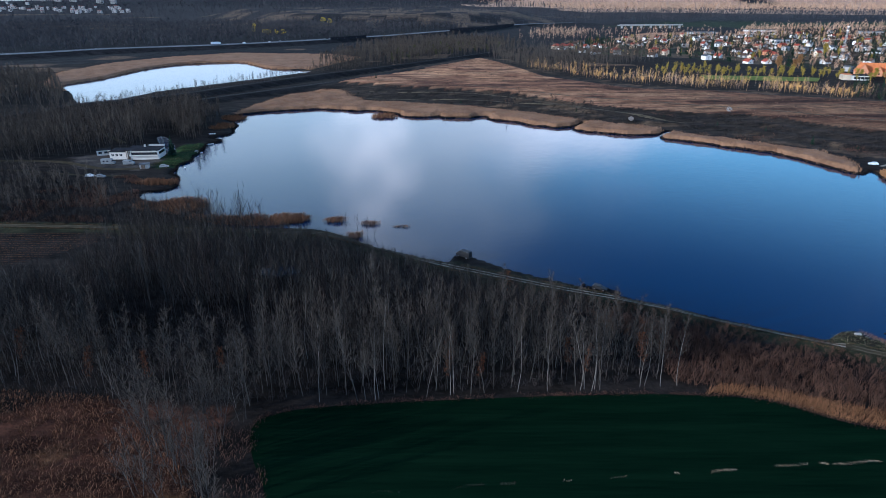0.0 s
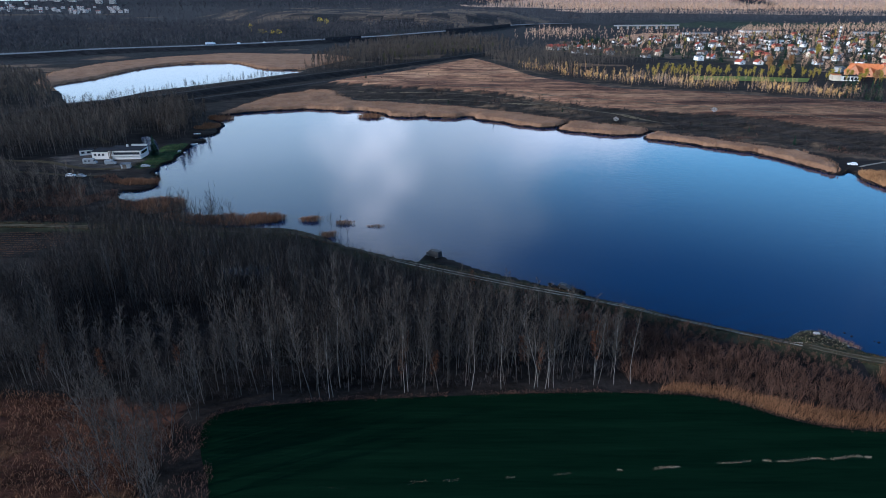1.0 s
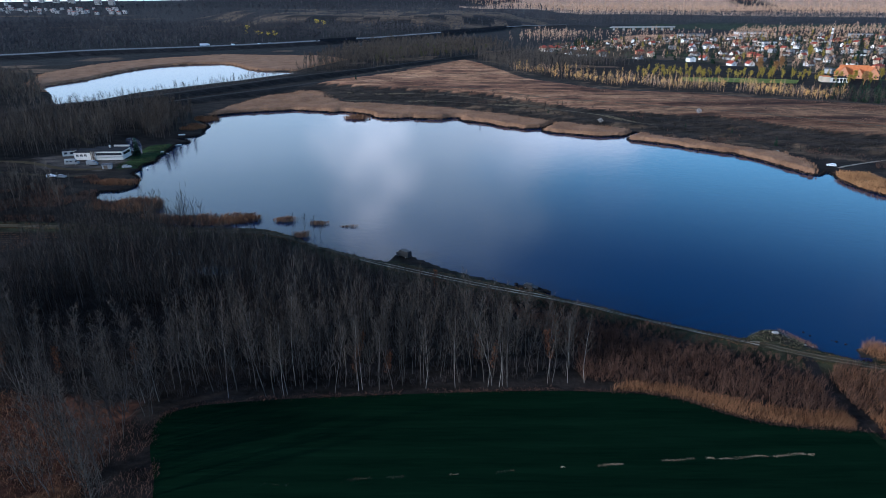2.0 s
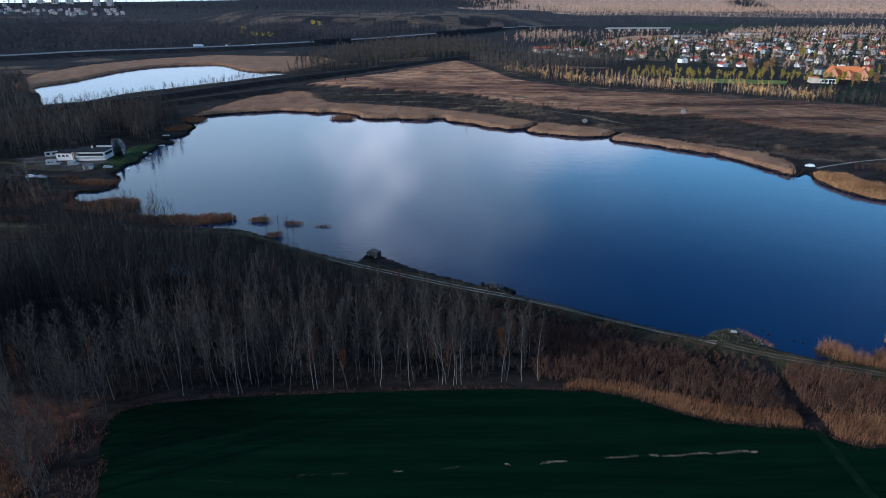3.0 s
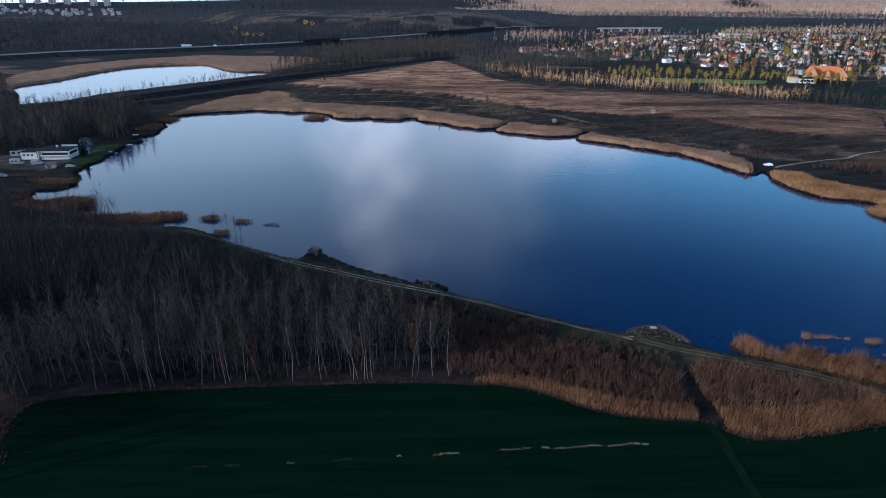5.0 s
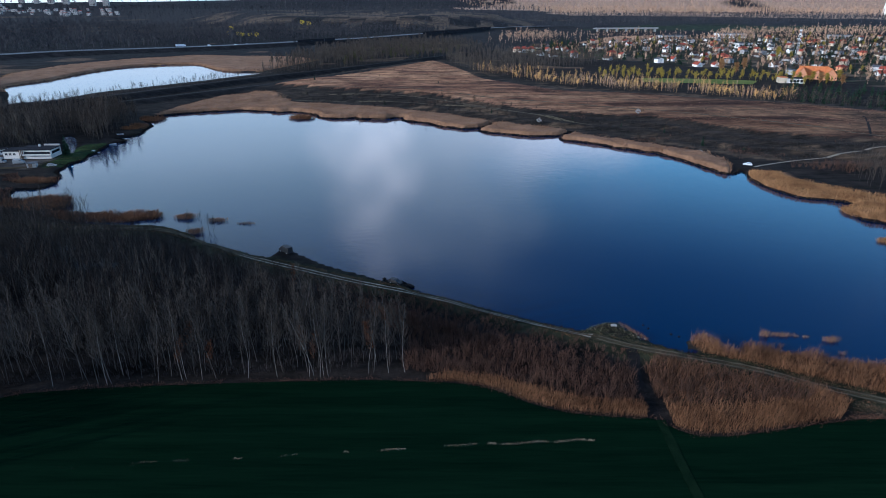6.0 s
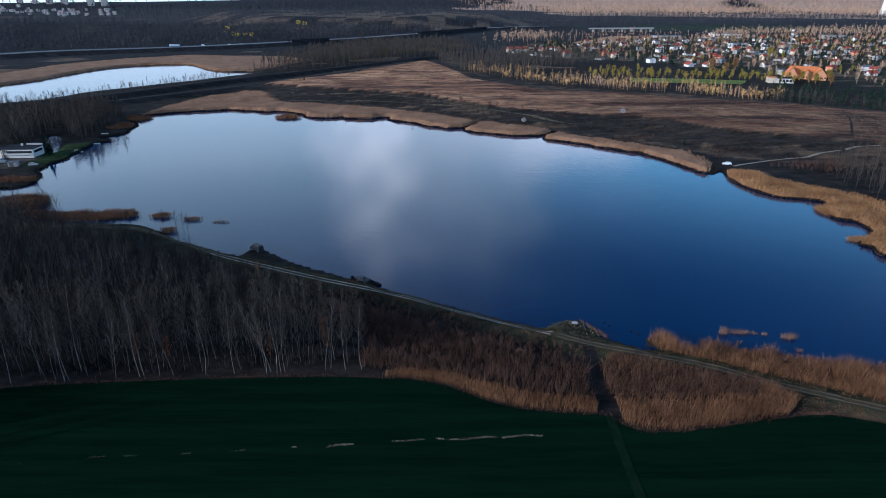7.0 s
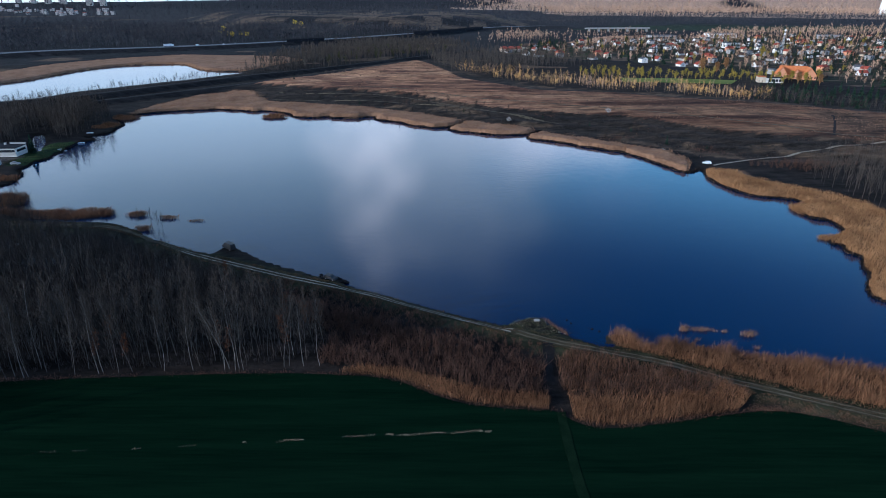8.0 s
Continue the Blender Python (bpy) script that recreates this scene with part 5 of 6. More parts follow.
GARDEN = [far_tree(430 + i, 9 + i, "round", 17) for i in range(4)]
trees_in(VILLAGE, 10, 1500, GARDEN, CROWN, "bare dark garden trees between the houses", 102, 0.5, 1.1)
trees_in(VILLAGE, 11, 1200, GARDEN, TAWNY, "tawny bare garden trees between the houses", 110, 0.5, 1.1)
trees_in(VILLAGE, 17, 600, SPRUCES, NEEDLE, "dark conifers in the village gardens", 103, 0.6, 1.15, "conifers")
trees_in(VILLAGE, 30, 140, LEAFY, BUDS, "yellow-green budding garden trees", 104, 0.5, 1.0)
trees_in([(225, 640), (230, 690), (300, 690), (385, 680), (460, 620), (420, 600), (370, 630), (300, 640)], 9, 120, LEAFY, BUDS, "yellowish budding trees round the playing field", 105, 0.5, 0.9)
trees_in([(225, 1010), (262, 1040), (300, 1110), (250, 1110)], 9, 60, SPRUCES, NEEDLE, "clump of dark conifers in the village", 106, 0.8, 1.2, "conifers")
sheet("playing_field", [(262, 628), (300, 622), (366, 612), (384, 640), (330, 655), (270, 660)], float(height(np.array([(262, 628), (300, 622), (366, 612), (384, 640), (330, 655), (270, 660), (320, 635)])).max()) + 0.25, material("lit_lawn", (0.09, 0.12, 0.02), (0.20, 0.23, 0.05), 0.05, 0.5),
      "bright green playing field by the village", "playing field")

# single marked trees and bushes
def ball_bush(seed, R, n=150):
    """A rounded bush full of blossom on a few stems."""
    rg = np.random.default_rng(seed)
    s = Soup()
    for _ in range(9):
        s.blade((0, 0, 0), rg.normal(0, 0.4, 3) * (R, R, 0) + (0, 0, R), 0.12, rg)
    for _ in range(n):
        v = rg.normal(size=3)
        v = v / np.linalg.norm(v) * R * rg.uniform(0.5, 1.0) * (1.15, 1.15, 0.85) + (0, 0, R * 0.95)
        s.blade(v, v + rg.normal(0, 0.16 * R, 3), 0.22 * R, rg)
    return s.arrays()


def single(name, arrays, mat, x, y, size, label, category):
    me = fast_mesh(name, arrays[0] * size, arrays[1])
    ob = tagged(part(name, me, mat), label, category)
    ob.location = (x, y, ground_at(x, y) - 0.1)
    return ob


single("spruce_tree", far_tree(501, 11, "spruce", 70), NEEDLE, -145.5, 322, 1.0, "dark spruce beside the lakeside house", "spruce")
for x, y, s in ((213, 348, 0.6), (200, 377, 0.35), (178, 396, 0.3), (150, 417, 0.3), (96, 444, 0.35), (14, 487, 0.4), (232, 336, 0.3), (-64, 600, 0.5), (-5, 640, 0.25), (56, 585, 0.25)):
    single("juniper_bush", far_tree(510, 10, "spruce", 34), NEEDLE, x, y, s, "small dark evergreen on the open bank", "bush")
for x, y, s in ((197, 424, 0.42), (126, 410, 0.38), (205, 330, 0.25)):
    single("blossom_bush", ball_bush(520, 4.6), BLOSSOM, x, y, s, "white blossoming bush on the terraced bank", "bush")
single("budding_tree", far_tree(530, 15, "leafy", 60), BUDS, 513, 858, 1.15, "large yellow-green budding tree in the village", "tree")
BROWN_CROWN = material("coppery_crowns", (0.14, 0.075, 0.03), (0.36, 0.21, 0.09), 0.1, 1.0, 0.9, island=0.6)
for x, y, k in ((369, 697, 1.3), (380, 684, 1.1), (408, 726, 1.2), (428, 606, 1.0), (446, 600, 0.9)):
    single("copper_tree", far_tree(535, 12, "leafy", 56), BROWN_CROWN, x, y, k, "broad copper-brown tree by the playing field", "tree")
for x, y, k in ((440, 640, 0.9), (452, 636, 0.8), (470, 645, 1.0), (432, 650, 0.7)):
    single("budding_tree", far_tree(532, 10, "leafy", 40), BUDS, x, y, k, "yellow-green budding tree before the school", "tree")
for x, y in ((287, 647), (300, 690), (446, 626), (352, 640)):
    single("budding_tree", far_tree(531, 10, "leafy", 30), BUDS, x, y, 0.8, "golden budding tree by the playing field", "tree")
for x, y, s in ((-454, 1560, 1.0), (-366, 1354, 0.9), (-350, 1360, 0.8), (-335, 1354, 0.9), (-380, 1375, 0.8), (-320, 1735, 1.1), (-300, 1720, 1.1), (-415, 1420, 0.7)):
    single("blossom_bush", ball_bush(540, 6.5), FORSYTHIA, x, y, s, "yellow flowering shrub on the dark slope", "bush")
for x, y in ((-107, 226), (-76, 226), (-66, 227)):
    single("dead_shrub", shrub(550, 3.6, 7, 0.09), BARK, x, y, 1.2, "leafless dead shrub standing among the reeds", "shrub")
for x, y in ((-36, 211), (-32, 213), (-28, 210), (-25, 207)):
    single("dead_shrub", far_tree(551, 9, "bare", 14), BARK, x, y, 0.9, "thin bare willow at the water's edge", "shrub")


# ---- stones and small things on the near shore ----
def boulders(name, P, mat, size, label, seed, z=0.1):
    r = np.random.default_rng(seed)
    s = Soup()
    for x, y in P:
        k = size * r.uniform(0.5, 1.3)
        ring = []
        for h, f in ((-0.4, 0.8), (0.25, 1.0), (0.6, 0.55)):
            a = np.arange(6) * math.pi / 3 + r.uniform(0, 1)
            rr = k * f * r.uniform(0.75, 1.2, 6)
            ring.append(np.column_stack((x + rr * np.cos(a), y + rr * np.sin(a), np.full(6, z + h * k * r.uniform(0.8, 1.1)))))
        V = np.vstack((*ring, [(x, y, z + 0.72 * k)]))
        T = []
        for i in range(2):
            for j in range(6):
                p, q = 6 * i + j, 6 * i + (j + 1) % 6
                T += [(p, q, q + 6), (p, q + 6, p + 6)]
        T += [(12 + j, 12 + (j + 1) % 6, 18) for j in range(6)]
        s.add(V, T)
    return tagged(part(name, s, mat), label, "stones", kind="stuff")


srng = np.random.default_rng(77)
boulders("stones", scatter(SPIT, 1.3, srng), MUD_AND_SHADE, 0.4, "dark spit of mud and stones on the near shore", 1, 0.25)
SPIT_2 = [(42, 166.5), (48, 164.5), (53, 160.5), (50, 160.5), (44, 163.5)]
boulders("stones", scatter(SPIT_2, 0.8, srng), MUD_AND_SHADE, 0.6, "dark landing of mud and stones on the shore", 2, 0.25)
P = np.column_stack((np.linspace(53, 97, 90), np.interp(np.linspace(53, 97, 90), (53, 55.4, 69, 84.4, 97), (158.6, 156.8, 149.3, 140.8, 135)))) + srng.normal(0, 0.3, (90, 2))
boulders("stones", P, MUD_AND_SHADE, 0.24, "dark stones along the waterline", 3, 0.02)
boulders("stones", [(104.6, 137.5), (108, 136.6), (112, 131), (113.4, 130.2), (110.4, 133.6)], STONE, 0.35, "pale boulders on the grassy headland", 4, 0.4)
boulders("stones", [(115.3, 138), (116.1, 136.2), (120.4, 133.8), (121.2, 133.2), (122.8, 132), (123.6, 124.2), (124.5, 123.7), (122.6, 124.4), (125.4, 124.6)], MUD_AND_SHADE, 0.28, "stones and stumps breaking the water", 5, 0.0)
lump = Soup()
lump.box((-0.75, -0.3, 0), (0.75, 0.3, 0.4))
lump.box((-0.6, -0.25, 0.4), (0.5, 0.25, 0.52))
block = tagged(part("concrete_block", lump, CONCRETE), "pale concrete block on the grassy headland", "block")
block.location = (106.8, 136.2, ground_at(106.8, 136.2))
pole = Soup()
pole.tube(((0, 0, -2), (0.05, 0, 0.6), (0.1, 0.02, 2.4)), (0.14, 0.13, 0.12), 6)
post = tagged(part("mooring_post", pole, WOOD), "weathered wooden post standing in the lake", "post")
post.location = (1.5, 425, 0)
for i, (x, y, z, size) in enumerate(((78.2, 106.0, 0.9, 0.3), (-130.5, 300, 0.5, 0.5))):
    boulders("stones", [(x, y)], PLASTER, size, "single pale stone in the grass", 6 + i, z)


# ---- vehicles ----
def wheel_soup(x, y, r, w):
    s = Soup()
    s.tube(((x, y - w / 2, r), (x, y + w / 2, r)), (r, r), 12)
    s.tube(((x, y + w / 2, r), (x, y - w / 2, r)), (r * 0.99, r * 0.99), 12)
    return s


def rim_soup(x, y, r):
    s = Soup()
    s.tube(((x, y - 0.015, r), (x, y + 0.015, r)), (r * 0.6, r * 0.6), 10)
    s.tube(((x, y + 0.015, r), (x, y - 0.015, r)), (r * 0.59, r * 0.59), 10)
    return s


def profile_soup(points, half):
    """A body drawn in side view, as wide as 2 * half, drawn in a little towards the top."""
    pts = np.asarray(points, float)
    top = pts[:, 1].max()
    n = len(pts)
    inset = half * (1 - 0.14 * np.clip((pts[:, 1] - top * 0.55) / (top * 0.45), 0, 1))
    V = np.vstack((np.column_stack((pts[:, 0], -inset, pts[:, 1])), np.column_stack((pts[:, 0], inset, pts[:, 1])), [(pts[:, 0].mean(), -half, top * 0.45), (pts[:, 0].mean(), half, top * 0.45)]))
    T = []
    for i in range(n):
        j = (i + 1) % n
        T += [(i, j, n + j), (i, n + j, n + i), (2 * n, j, i), (2 * n + 1, n + i, n + j)]
    s = Soup()
    s.add(V, T)
    return s


def vehicle(x, y, turn, paint, kind, label, category, z=None):
    thing = tagged(new(category.replace(" ", "_")), label, category)
    if kind == "van":
        L, half, body = 5.4, 1.0, [(0, 0.35), (0, 2.25), (0.15, 2.4), (3.7, 2.4), (4.5, 1.5), (5.3, 1.2), (5.4, 0.35)]
        panes = [((3.3, -0.93, 1.5), (4.1, 0.93, 2.05))]
        axles = (1.0, 4.4)
    elif kind == "camper":
        L, half, body = 6.6, 1.1, [(0, 0.4), (0, 2.8), (4.6, 2.9), (5.6, 2.6), (5.2, 1.6), (6.5, 1.2), (6.6, 0.4)]
        panes = [((4.9, -0.95, 1.4), (5.5, 0.95, 2.0)), ((1.0, -1.12, 1.5), (2.0, 1.12, 2.1)), ((2.8, -1.12, 1.5), (3.8, 1.12, 2.1))]
        axles = (1.3, 5.2)
    elif kind == "lorry":
        L, half, body = 15.0, 1.25, [(0, 0.9), (0, 3.9), (12.3, 3.9), (12.4, 3.3), (14.7, 3.2), (15.0, 1.6), (15.0, 0.6)]
        panes = [((14.3, -1.15, 1.9), (14.95, 1.15, 2.7))]
        axles = (1.2, 2.5, 3.8, 10.5, 13.7)
    else:
        L, half, body = 4.3, 0.88, [(0, 0.3), (0.02, 0.95), (0.5, 1.4), (2.4, 1.45), (3.1, 0.95), (4.2, 0.8), (4.3, 0.3)]
        panes = [((0.55, -0.8, 0.95), (2.75, 0.8, 1.3))]
        axles = (0.8, 3.5)
    part("body", profile_soup(body, half), paint, thing)
    for lo, hi in panes:
        s = Soup()
        s.box(lo, hi)
        part("window", s, GLASS, thing, "dark glass")
    for a in axles:
        for side in (-1, 1):
            tyre = part("wheel", wheel_soup(a, side * (half - 0.1), 0.33 if kind != "lorry" else 0.5, 0.24), RUBBER, thing, "black tyre")
            part("rim", rim_soup(a, side * (half + 0.03), 0.33 if kind != "lorry" else 0.5), STEEL, tyre)
    thing.matrix_basis = pose(x, y, ground_at(x, y) + 0.1 if z is None else z, 0, 0, turn) @ pose(-L / 2, 0, 0)
    return thing


vehicle(219, 303, 165, WHITE_PAINT, "car", "white car parked on the far bank", "car")
vehicle(-171, 304.5, 5, SILVER_PAINT, "camper", "pale camper van parked by the lakeside house", "camper van")
vehicle(-168, 281, 10, WHITE_PAINT, "car", "white car parked on the muddy lane", "car")
vehicle(-162.5, 280.4, -8, SILVER_PAINT, "car", "silver car parked on the muddy lane", "car")
vehicle(-160, 303.5, 8, SILVER_PAINT, "van", "silver van before the lakeside house", "van")
vehicle(-140, 298.5, 6, SILVER_PAINT, "car", "silver car on the lawn by the lake", "car")
vehicle(7.0, 186.6, 140, DARK_PAINT, "van", "dark van parked on the stony spit", "van")
vehicle(46.5, 162.4, -30, DARK_PAINT, "car", "dark car parked at the shore landing", "car")
for f, lane, paint, kind, label in ((0.33, 5, WHITE_PAINT, "lorry", "white lorry on the motorway"), (0.36, -5, WHITE_PAINT, "van", "white van on the motorway"), (0.42, 5, SILVER_PAINT, "car", "silver car on the motorway"),
                                    (0.46, -5, DARK_PAINT, "car", "dark car on the motorway"), (0.40, -4, WHITE_PAINT, "car", "white car on the motorway")):
    i = int(f * (len(MOTORWAY) - 2))
    a, b = MOTORWAY[i], MOTORWAY[i + 1]
    d = (b - a) / np.linalg.norm(b - a)
    x, y = a + np.array((-d[1], d[0])) * lane
    vehicle(x, y, math.degrees(math.atan2(d[1], d[0])), paint, kind, label, {"lorry": "lorry", "van": "van", "car": "car"}[kind], ground_at(x, y) + 0.35)


# ---- the lakeside house ----
def box_part(name, lo, hi, mat, parent, label=""):
    s = Soup()
    s.box(lo, hi)
    return part(name, s, mat, parent, label)


club = tagged(new("clubhouse"), "long white flat-roofed lakeside house with dark window band", "house")
box_part("wall", (0, 0, 0), (19, 12, 5.6), CLUB_WALL, club)
box_part("roof", (-0.5, -0.7, 5.6), (19.6, 12.6, 6.0), FELT, club, "dark tarred flat roof")
box_part("wall", (-10.2, 1.0, 0), (-0.05, 11, 4.6), CLUB_WALL, club)
box_part("roof", (-10.7, 0.6, 4.6), (-0.3, 11.5, 4.95), FELT, club, "dark tarred flat roof")
band = box_part("window", (3.2, -0.06, 3.0), (18.6, -0.003, 4.5), GLASS, club, "long dark window band")
for x in np.arange(4.4, 18.4, 1.55):
    box_part("mullion", (x, -0.12, 3.0), (x + 0.08, -0.063, 4.5), WOOD, band)
box_part("balcony", (2.6, -1.3, 2.35), (19.4, -0.06, 2.6), CONCRETE, club, "concrete balcony slab")
box_part("railing", (2.6, -1.33, 2.603), (19.4, -1.24, 3.2), CLUB_WALL, club, "white balcony parapet")
box_part("window", (19.003, 1.5, 2.9), (19.06, 10.5, 4.4), GLASS, club)
for x in (-9.0, -6.6, -4.2):
    w = box_part("window", (x, 0.94, 2.2), (x + 1.4, 0.997, 3.5), GLASS, club)
    box_part("frame", (x + 0.65, 0.9, 2.2), (x + 0.75, 0.937, 3.5), CLUB_WALL, w)
for x in (0.3, 1.3, 2.3):
    box_part("column", (x, -0.5, 0), (x + 0.28, -0.2, 5.597), WOOD, club, "brown wooden post")
box_part("door", (0.8, -0.08, 0), (1.9, -0.003, 2.1), WOOD, club)
box_part("chimney", (8, 8, 6.0), (9, 9, 7.3), CONCRETE, club)
box_part("parapet", (10, 10.5, 6.003), (19.4, 11.8, 6.9), GREYWALL, club, "low grey roof house")
club.matrix_basis = pose(-166.2, 313.8, ground_at(-160, 315) - 0.1, 0, 0, 3) @ Matrix.Scale(0.87, 4)
hut = tagged(new("hut"), "small white hut with dark windows", "hut")
box_part("wall", (0, 0, 0), (6.5, 4, 2.8), CLUB_WALL, hut)
box_part("roof", (-0.3, -0.4, 2.8), (6.8, 4.3, 3.05), FELT, hut)
for x in (0.8, 3.6):
    box_part("window", (x, -0.05, 1.0), (x + 1.6, -0.003, 2.1), GLASS, hut)
box_part("door", (5.5, -0.05, 0), (6.3, -0.003, 2.0), WOOD, hut)
hut.matrix_basis = pose(-185.5, 321, ground_at(-183, 322), 0, 0, 24)
shed = tagged(new("boat_shed"), "small pale boat shed by the water", "shed")
box_part("wall", (0, 0, 0), (4.2, 3, 2.2), GREYWALL, shed)
box_part("door", (0.8, -0.06, 0), (2.6, -0.003, 1.9), WOOD, shed)
box_part("roof", (-0.3, -0.3, 2.2), (4.5, 3.3, 2.4), ROOF_GREY, shed, "grey sheet roof")
shed.matrix_basis = pose(-151, 295.5, ground_at(-150, 296), 0, 0, 14)
for x, y in ((-136, 331), (-134.5, 333)):
    t = tagged(new("garden_table"), "white garden table on the lawn", "table")
    box_part("tabletop", (-0.8, -0.8, 0.7), (0.8, 0.8, 0.78), CLUB_WALL, t)
    for a in (-0.65, 0.65):
        for b in (-0.65, 0.65):
            box_part("leg", (a - 0.04, b - 0.04, 0), (a + 0.04, b + 0.04, 0.7), CLUB_WALL, t)
    t.location = (x, y, ground_at(x, y))
for x, y, turn in ((-136, 352, 30), (-143, 376, 10)):
    boat = tagged(new("rowing_boat"), "small white rowing boat drawn up on the shore", "boat")
    hull = Soup()
    xs = np.linspace(-2.1, 2.1, 9)
    w = 0.75 * (1 - np.abs(xs / 2.15) ** 2.4)
    V = np.vstack((np.column_stack((xs, -w, np.full(9, 0.55))), np.column_stack((xs, w, np.full(9, 0.55))), np.column_stack((xs, np.zeros(9), 0.05 + 0.1 * np.abs(xs / 2.1) ** 3))))
    hull.add(V, [t for i in range(8) for t in ((i, i + 1, 18 + i), (i + 1, 19 + i, 18 + i), (9 + i, 18 + i, 10 + i), (10 + i, 18 + i, 19 + i))])
    part("hull", hull, WHITE_PAINT, boat)
    for a in (-0.7, 0.6):
        box_part("thwart", (a, -0.62, 0.42), (a + 0.25, 0.62, 0.46), WOOD, boat)
    boat.matrix_basis = pose(x, y, max(0.05, ground_at(x, y)), 0, 0, turn)


# ---- the village ----
def house(w, d, h, rise, wall, roof, label, storeys=1, hip=0.0):
    """A house: walls with gables, roof with overhang and thickness, windows, door and chimney."""
    thing = tagged(new("house"), label, "house", "houses of the village")
    s = Soup()
    V = [(-w / 2, -d / 2, -1), (w / 2, -d / 2, -1), (w / 2, d / 2, -1), (-w / 2, d / 2, -1), (-w / 2, -d / 2, h), (w / 2, -d / 2, h), (w / 2, d / 2, h), (-w / 2, d / 2, h),
         (-w / 2 + hip * w, 0, h + rise), (w / 2 - hip * w, 0, h + rise)]
    s.add(V, [(0, 1, 5), (0, 5, 4), (1, 2, 6), (1, 6, 5), (2, 3, 7), (2, 7, 6), (3, 0, 4), (3, 4, 7), (5, 6, 9), (7, 4, 8)])
    part("wall", s, wall, thing)
    s = Soup()
    o = 0.5
    f = rise / (d / 2)
    e = h - o * f + 0.12
    top = h + rise + 0.12
    for side in (-1, 1):
        y = side * (d / 2 + o)
        x0, x1 = -w / 2 - o, w / 2 + o
        r0, r1 = x0 + hip * w, x1 - hip * w
        V = [(x0, y, e), (x1, y, e), (r1, 0, top), (r0, 0, top), (x0, y, e + 0.22), (x1, y, e + 0.22), (r1, 0, top + 0.22), (r0, 0, top + 0.22)]
        Q = [(0, 1, 2, 3), (4, 5, 6, 7), (0, 1, 5, 4), (1, 2, 6, 5), (3, 0, 4, 7)]
        s.add(V, [t for q in Q for t in ((q[0], q[1], q[2]), (q[0], q[2], q[3]))])
    if hip:
        for x, r in ((-w / 2 - o, -w / 2 - o + hip * w), (w / 2 + o, w / 2 + o - hip * w)):
            s.add([(x, -d / 2 - o, e + 0.2), (x, d / 2 + o, e + 0.2), (r, 0, top + 0.22)], [(0, 1, 2)])
    slab = part("roof", s, roof, thing)
    box_part("chimney", (w * 0.2, -0.4 + d * 0.15, h + rise * 0.4), (w * 0.2 + 0.7, 0.4 + d * 0.15, top + 0.9), ROOF_BROWN, thing)
    for k in range(storeys):
        z = 0.9 + 2.8 * k
        for i in range(max(2, int(w / 4))):
            x = -w / 2 + (i + 0.5) * w / max(2, int(w / 4))
            box_part("window", (x - 0.6, -d / 2 - 0.05, z), (x + 0.6, -d / 2 - 0.004, z + 1.3), GLASS, thing)
        box_part("window", (-w / 2 - 0.05, -0.7, z), (-w / 2 - 0.004, 0.7, z + 1.3), GLASS, thing)
        box_part("window", (w / 2 + 0.004, -0.7, z), (w / 2 + 0.05, 0.7, z + 1.3), GLASS, thing)
    box_part("door", (-0.5, -d / 2 - 0.07, 0), (0.5, -d / 2 - 0.004, 2.05), WOOD, thing)
    return thing


HOUSES = [house(11, 9, 3.2, 3.6, PLASTER, ROOF_RED, "white house with a steep red tiled roof"),
          house(12, 10, 5.6, 2.2, PLASTER, ROOF_GREY, "white two-storey house with a low grey roof", 2),
          house(10, 9, 5.6, 3.0, CREAM, ROOF_RED, "cream house with a red tiled roof", 2),
          house(13, 9, 3.2, 3.4, CREAM, ROOF_BROWN, "cream house with a brown tiled roof"),
          house(10, 10, 5.8, 1.0, GREYWALL, ROOF_GREY, "grey cube-shaped house with a flat roof", 2),
          house(12, 9, 3.0, 3.8, PLASTER, ROOF_BROWN, "white house with a steep brown roof"),
          house(14, 10, 5.4, 2.6, ORANGE_WALL, ROOF_RED, "salmon-coloured house with a red roof", 2, 0.2),
          house(9, 7, 2.8, 1.6, PLASTER, FELT, "low white garden house with a dark roof"),
          house(15, 9, 3.4, 2.8, GREYWALL, ROOF_BROWN, "grey house with a wide brown roof")]
vr = np.random.default_rng(31)
spots = [p for p in spaced(scatter(VILLAGE, 8, vr), 20, 290, vr) if not (400 < p[0] < 500 and 600 < p[1] < 700) and p[1] > 640]
zs = height(np.array(spots))
for i, ((x, y), z) in enumerate(zip(spots, zs)):
    copy_thing(HOUSES[vr.integers(len(HOUSES))], pose(x, y, z, 0, 0, 20 + vr.choice((0, 90)) + vr.normal(0, 8)) @ Matrix.Scale(0.86, 4))
forget(HOUSES)

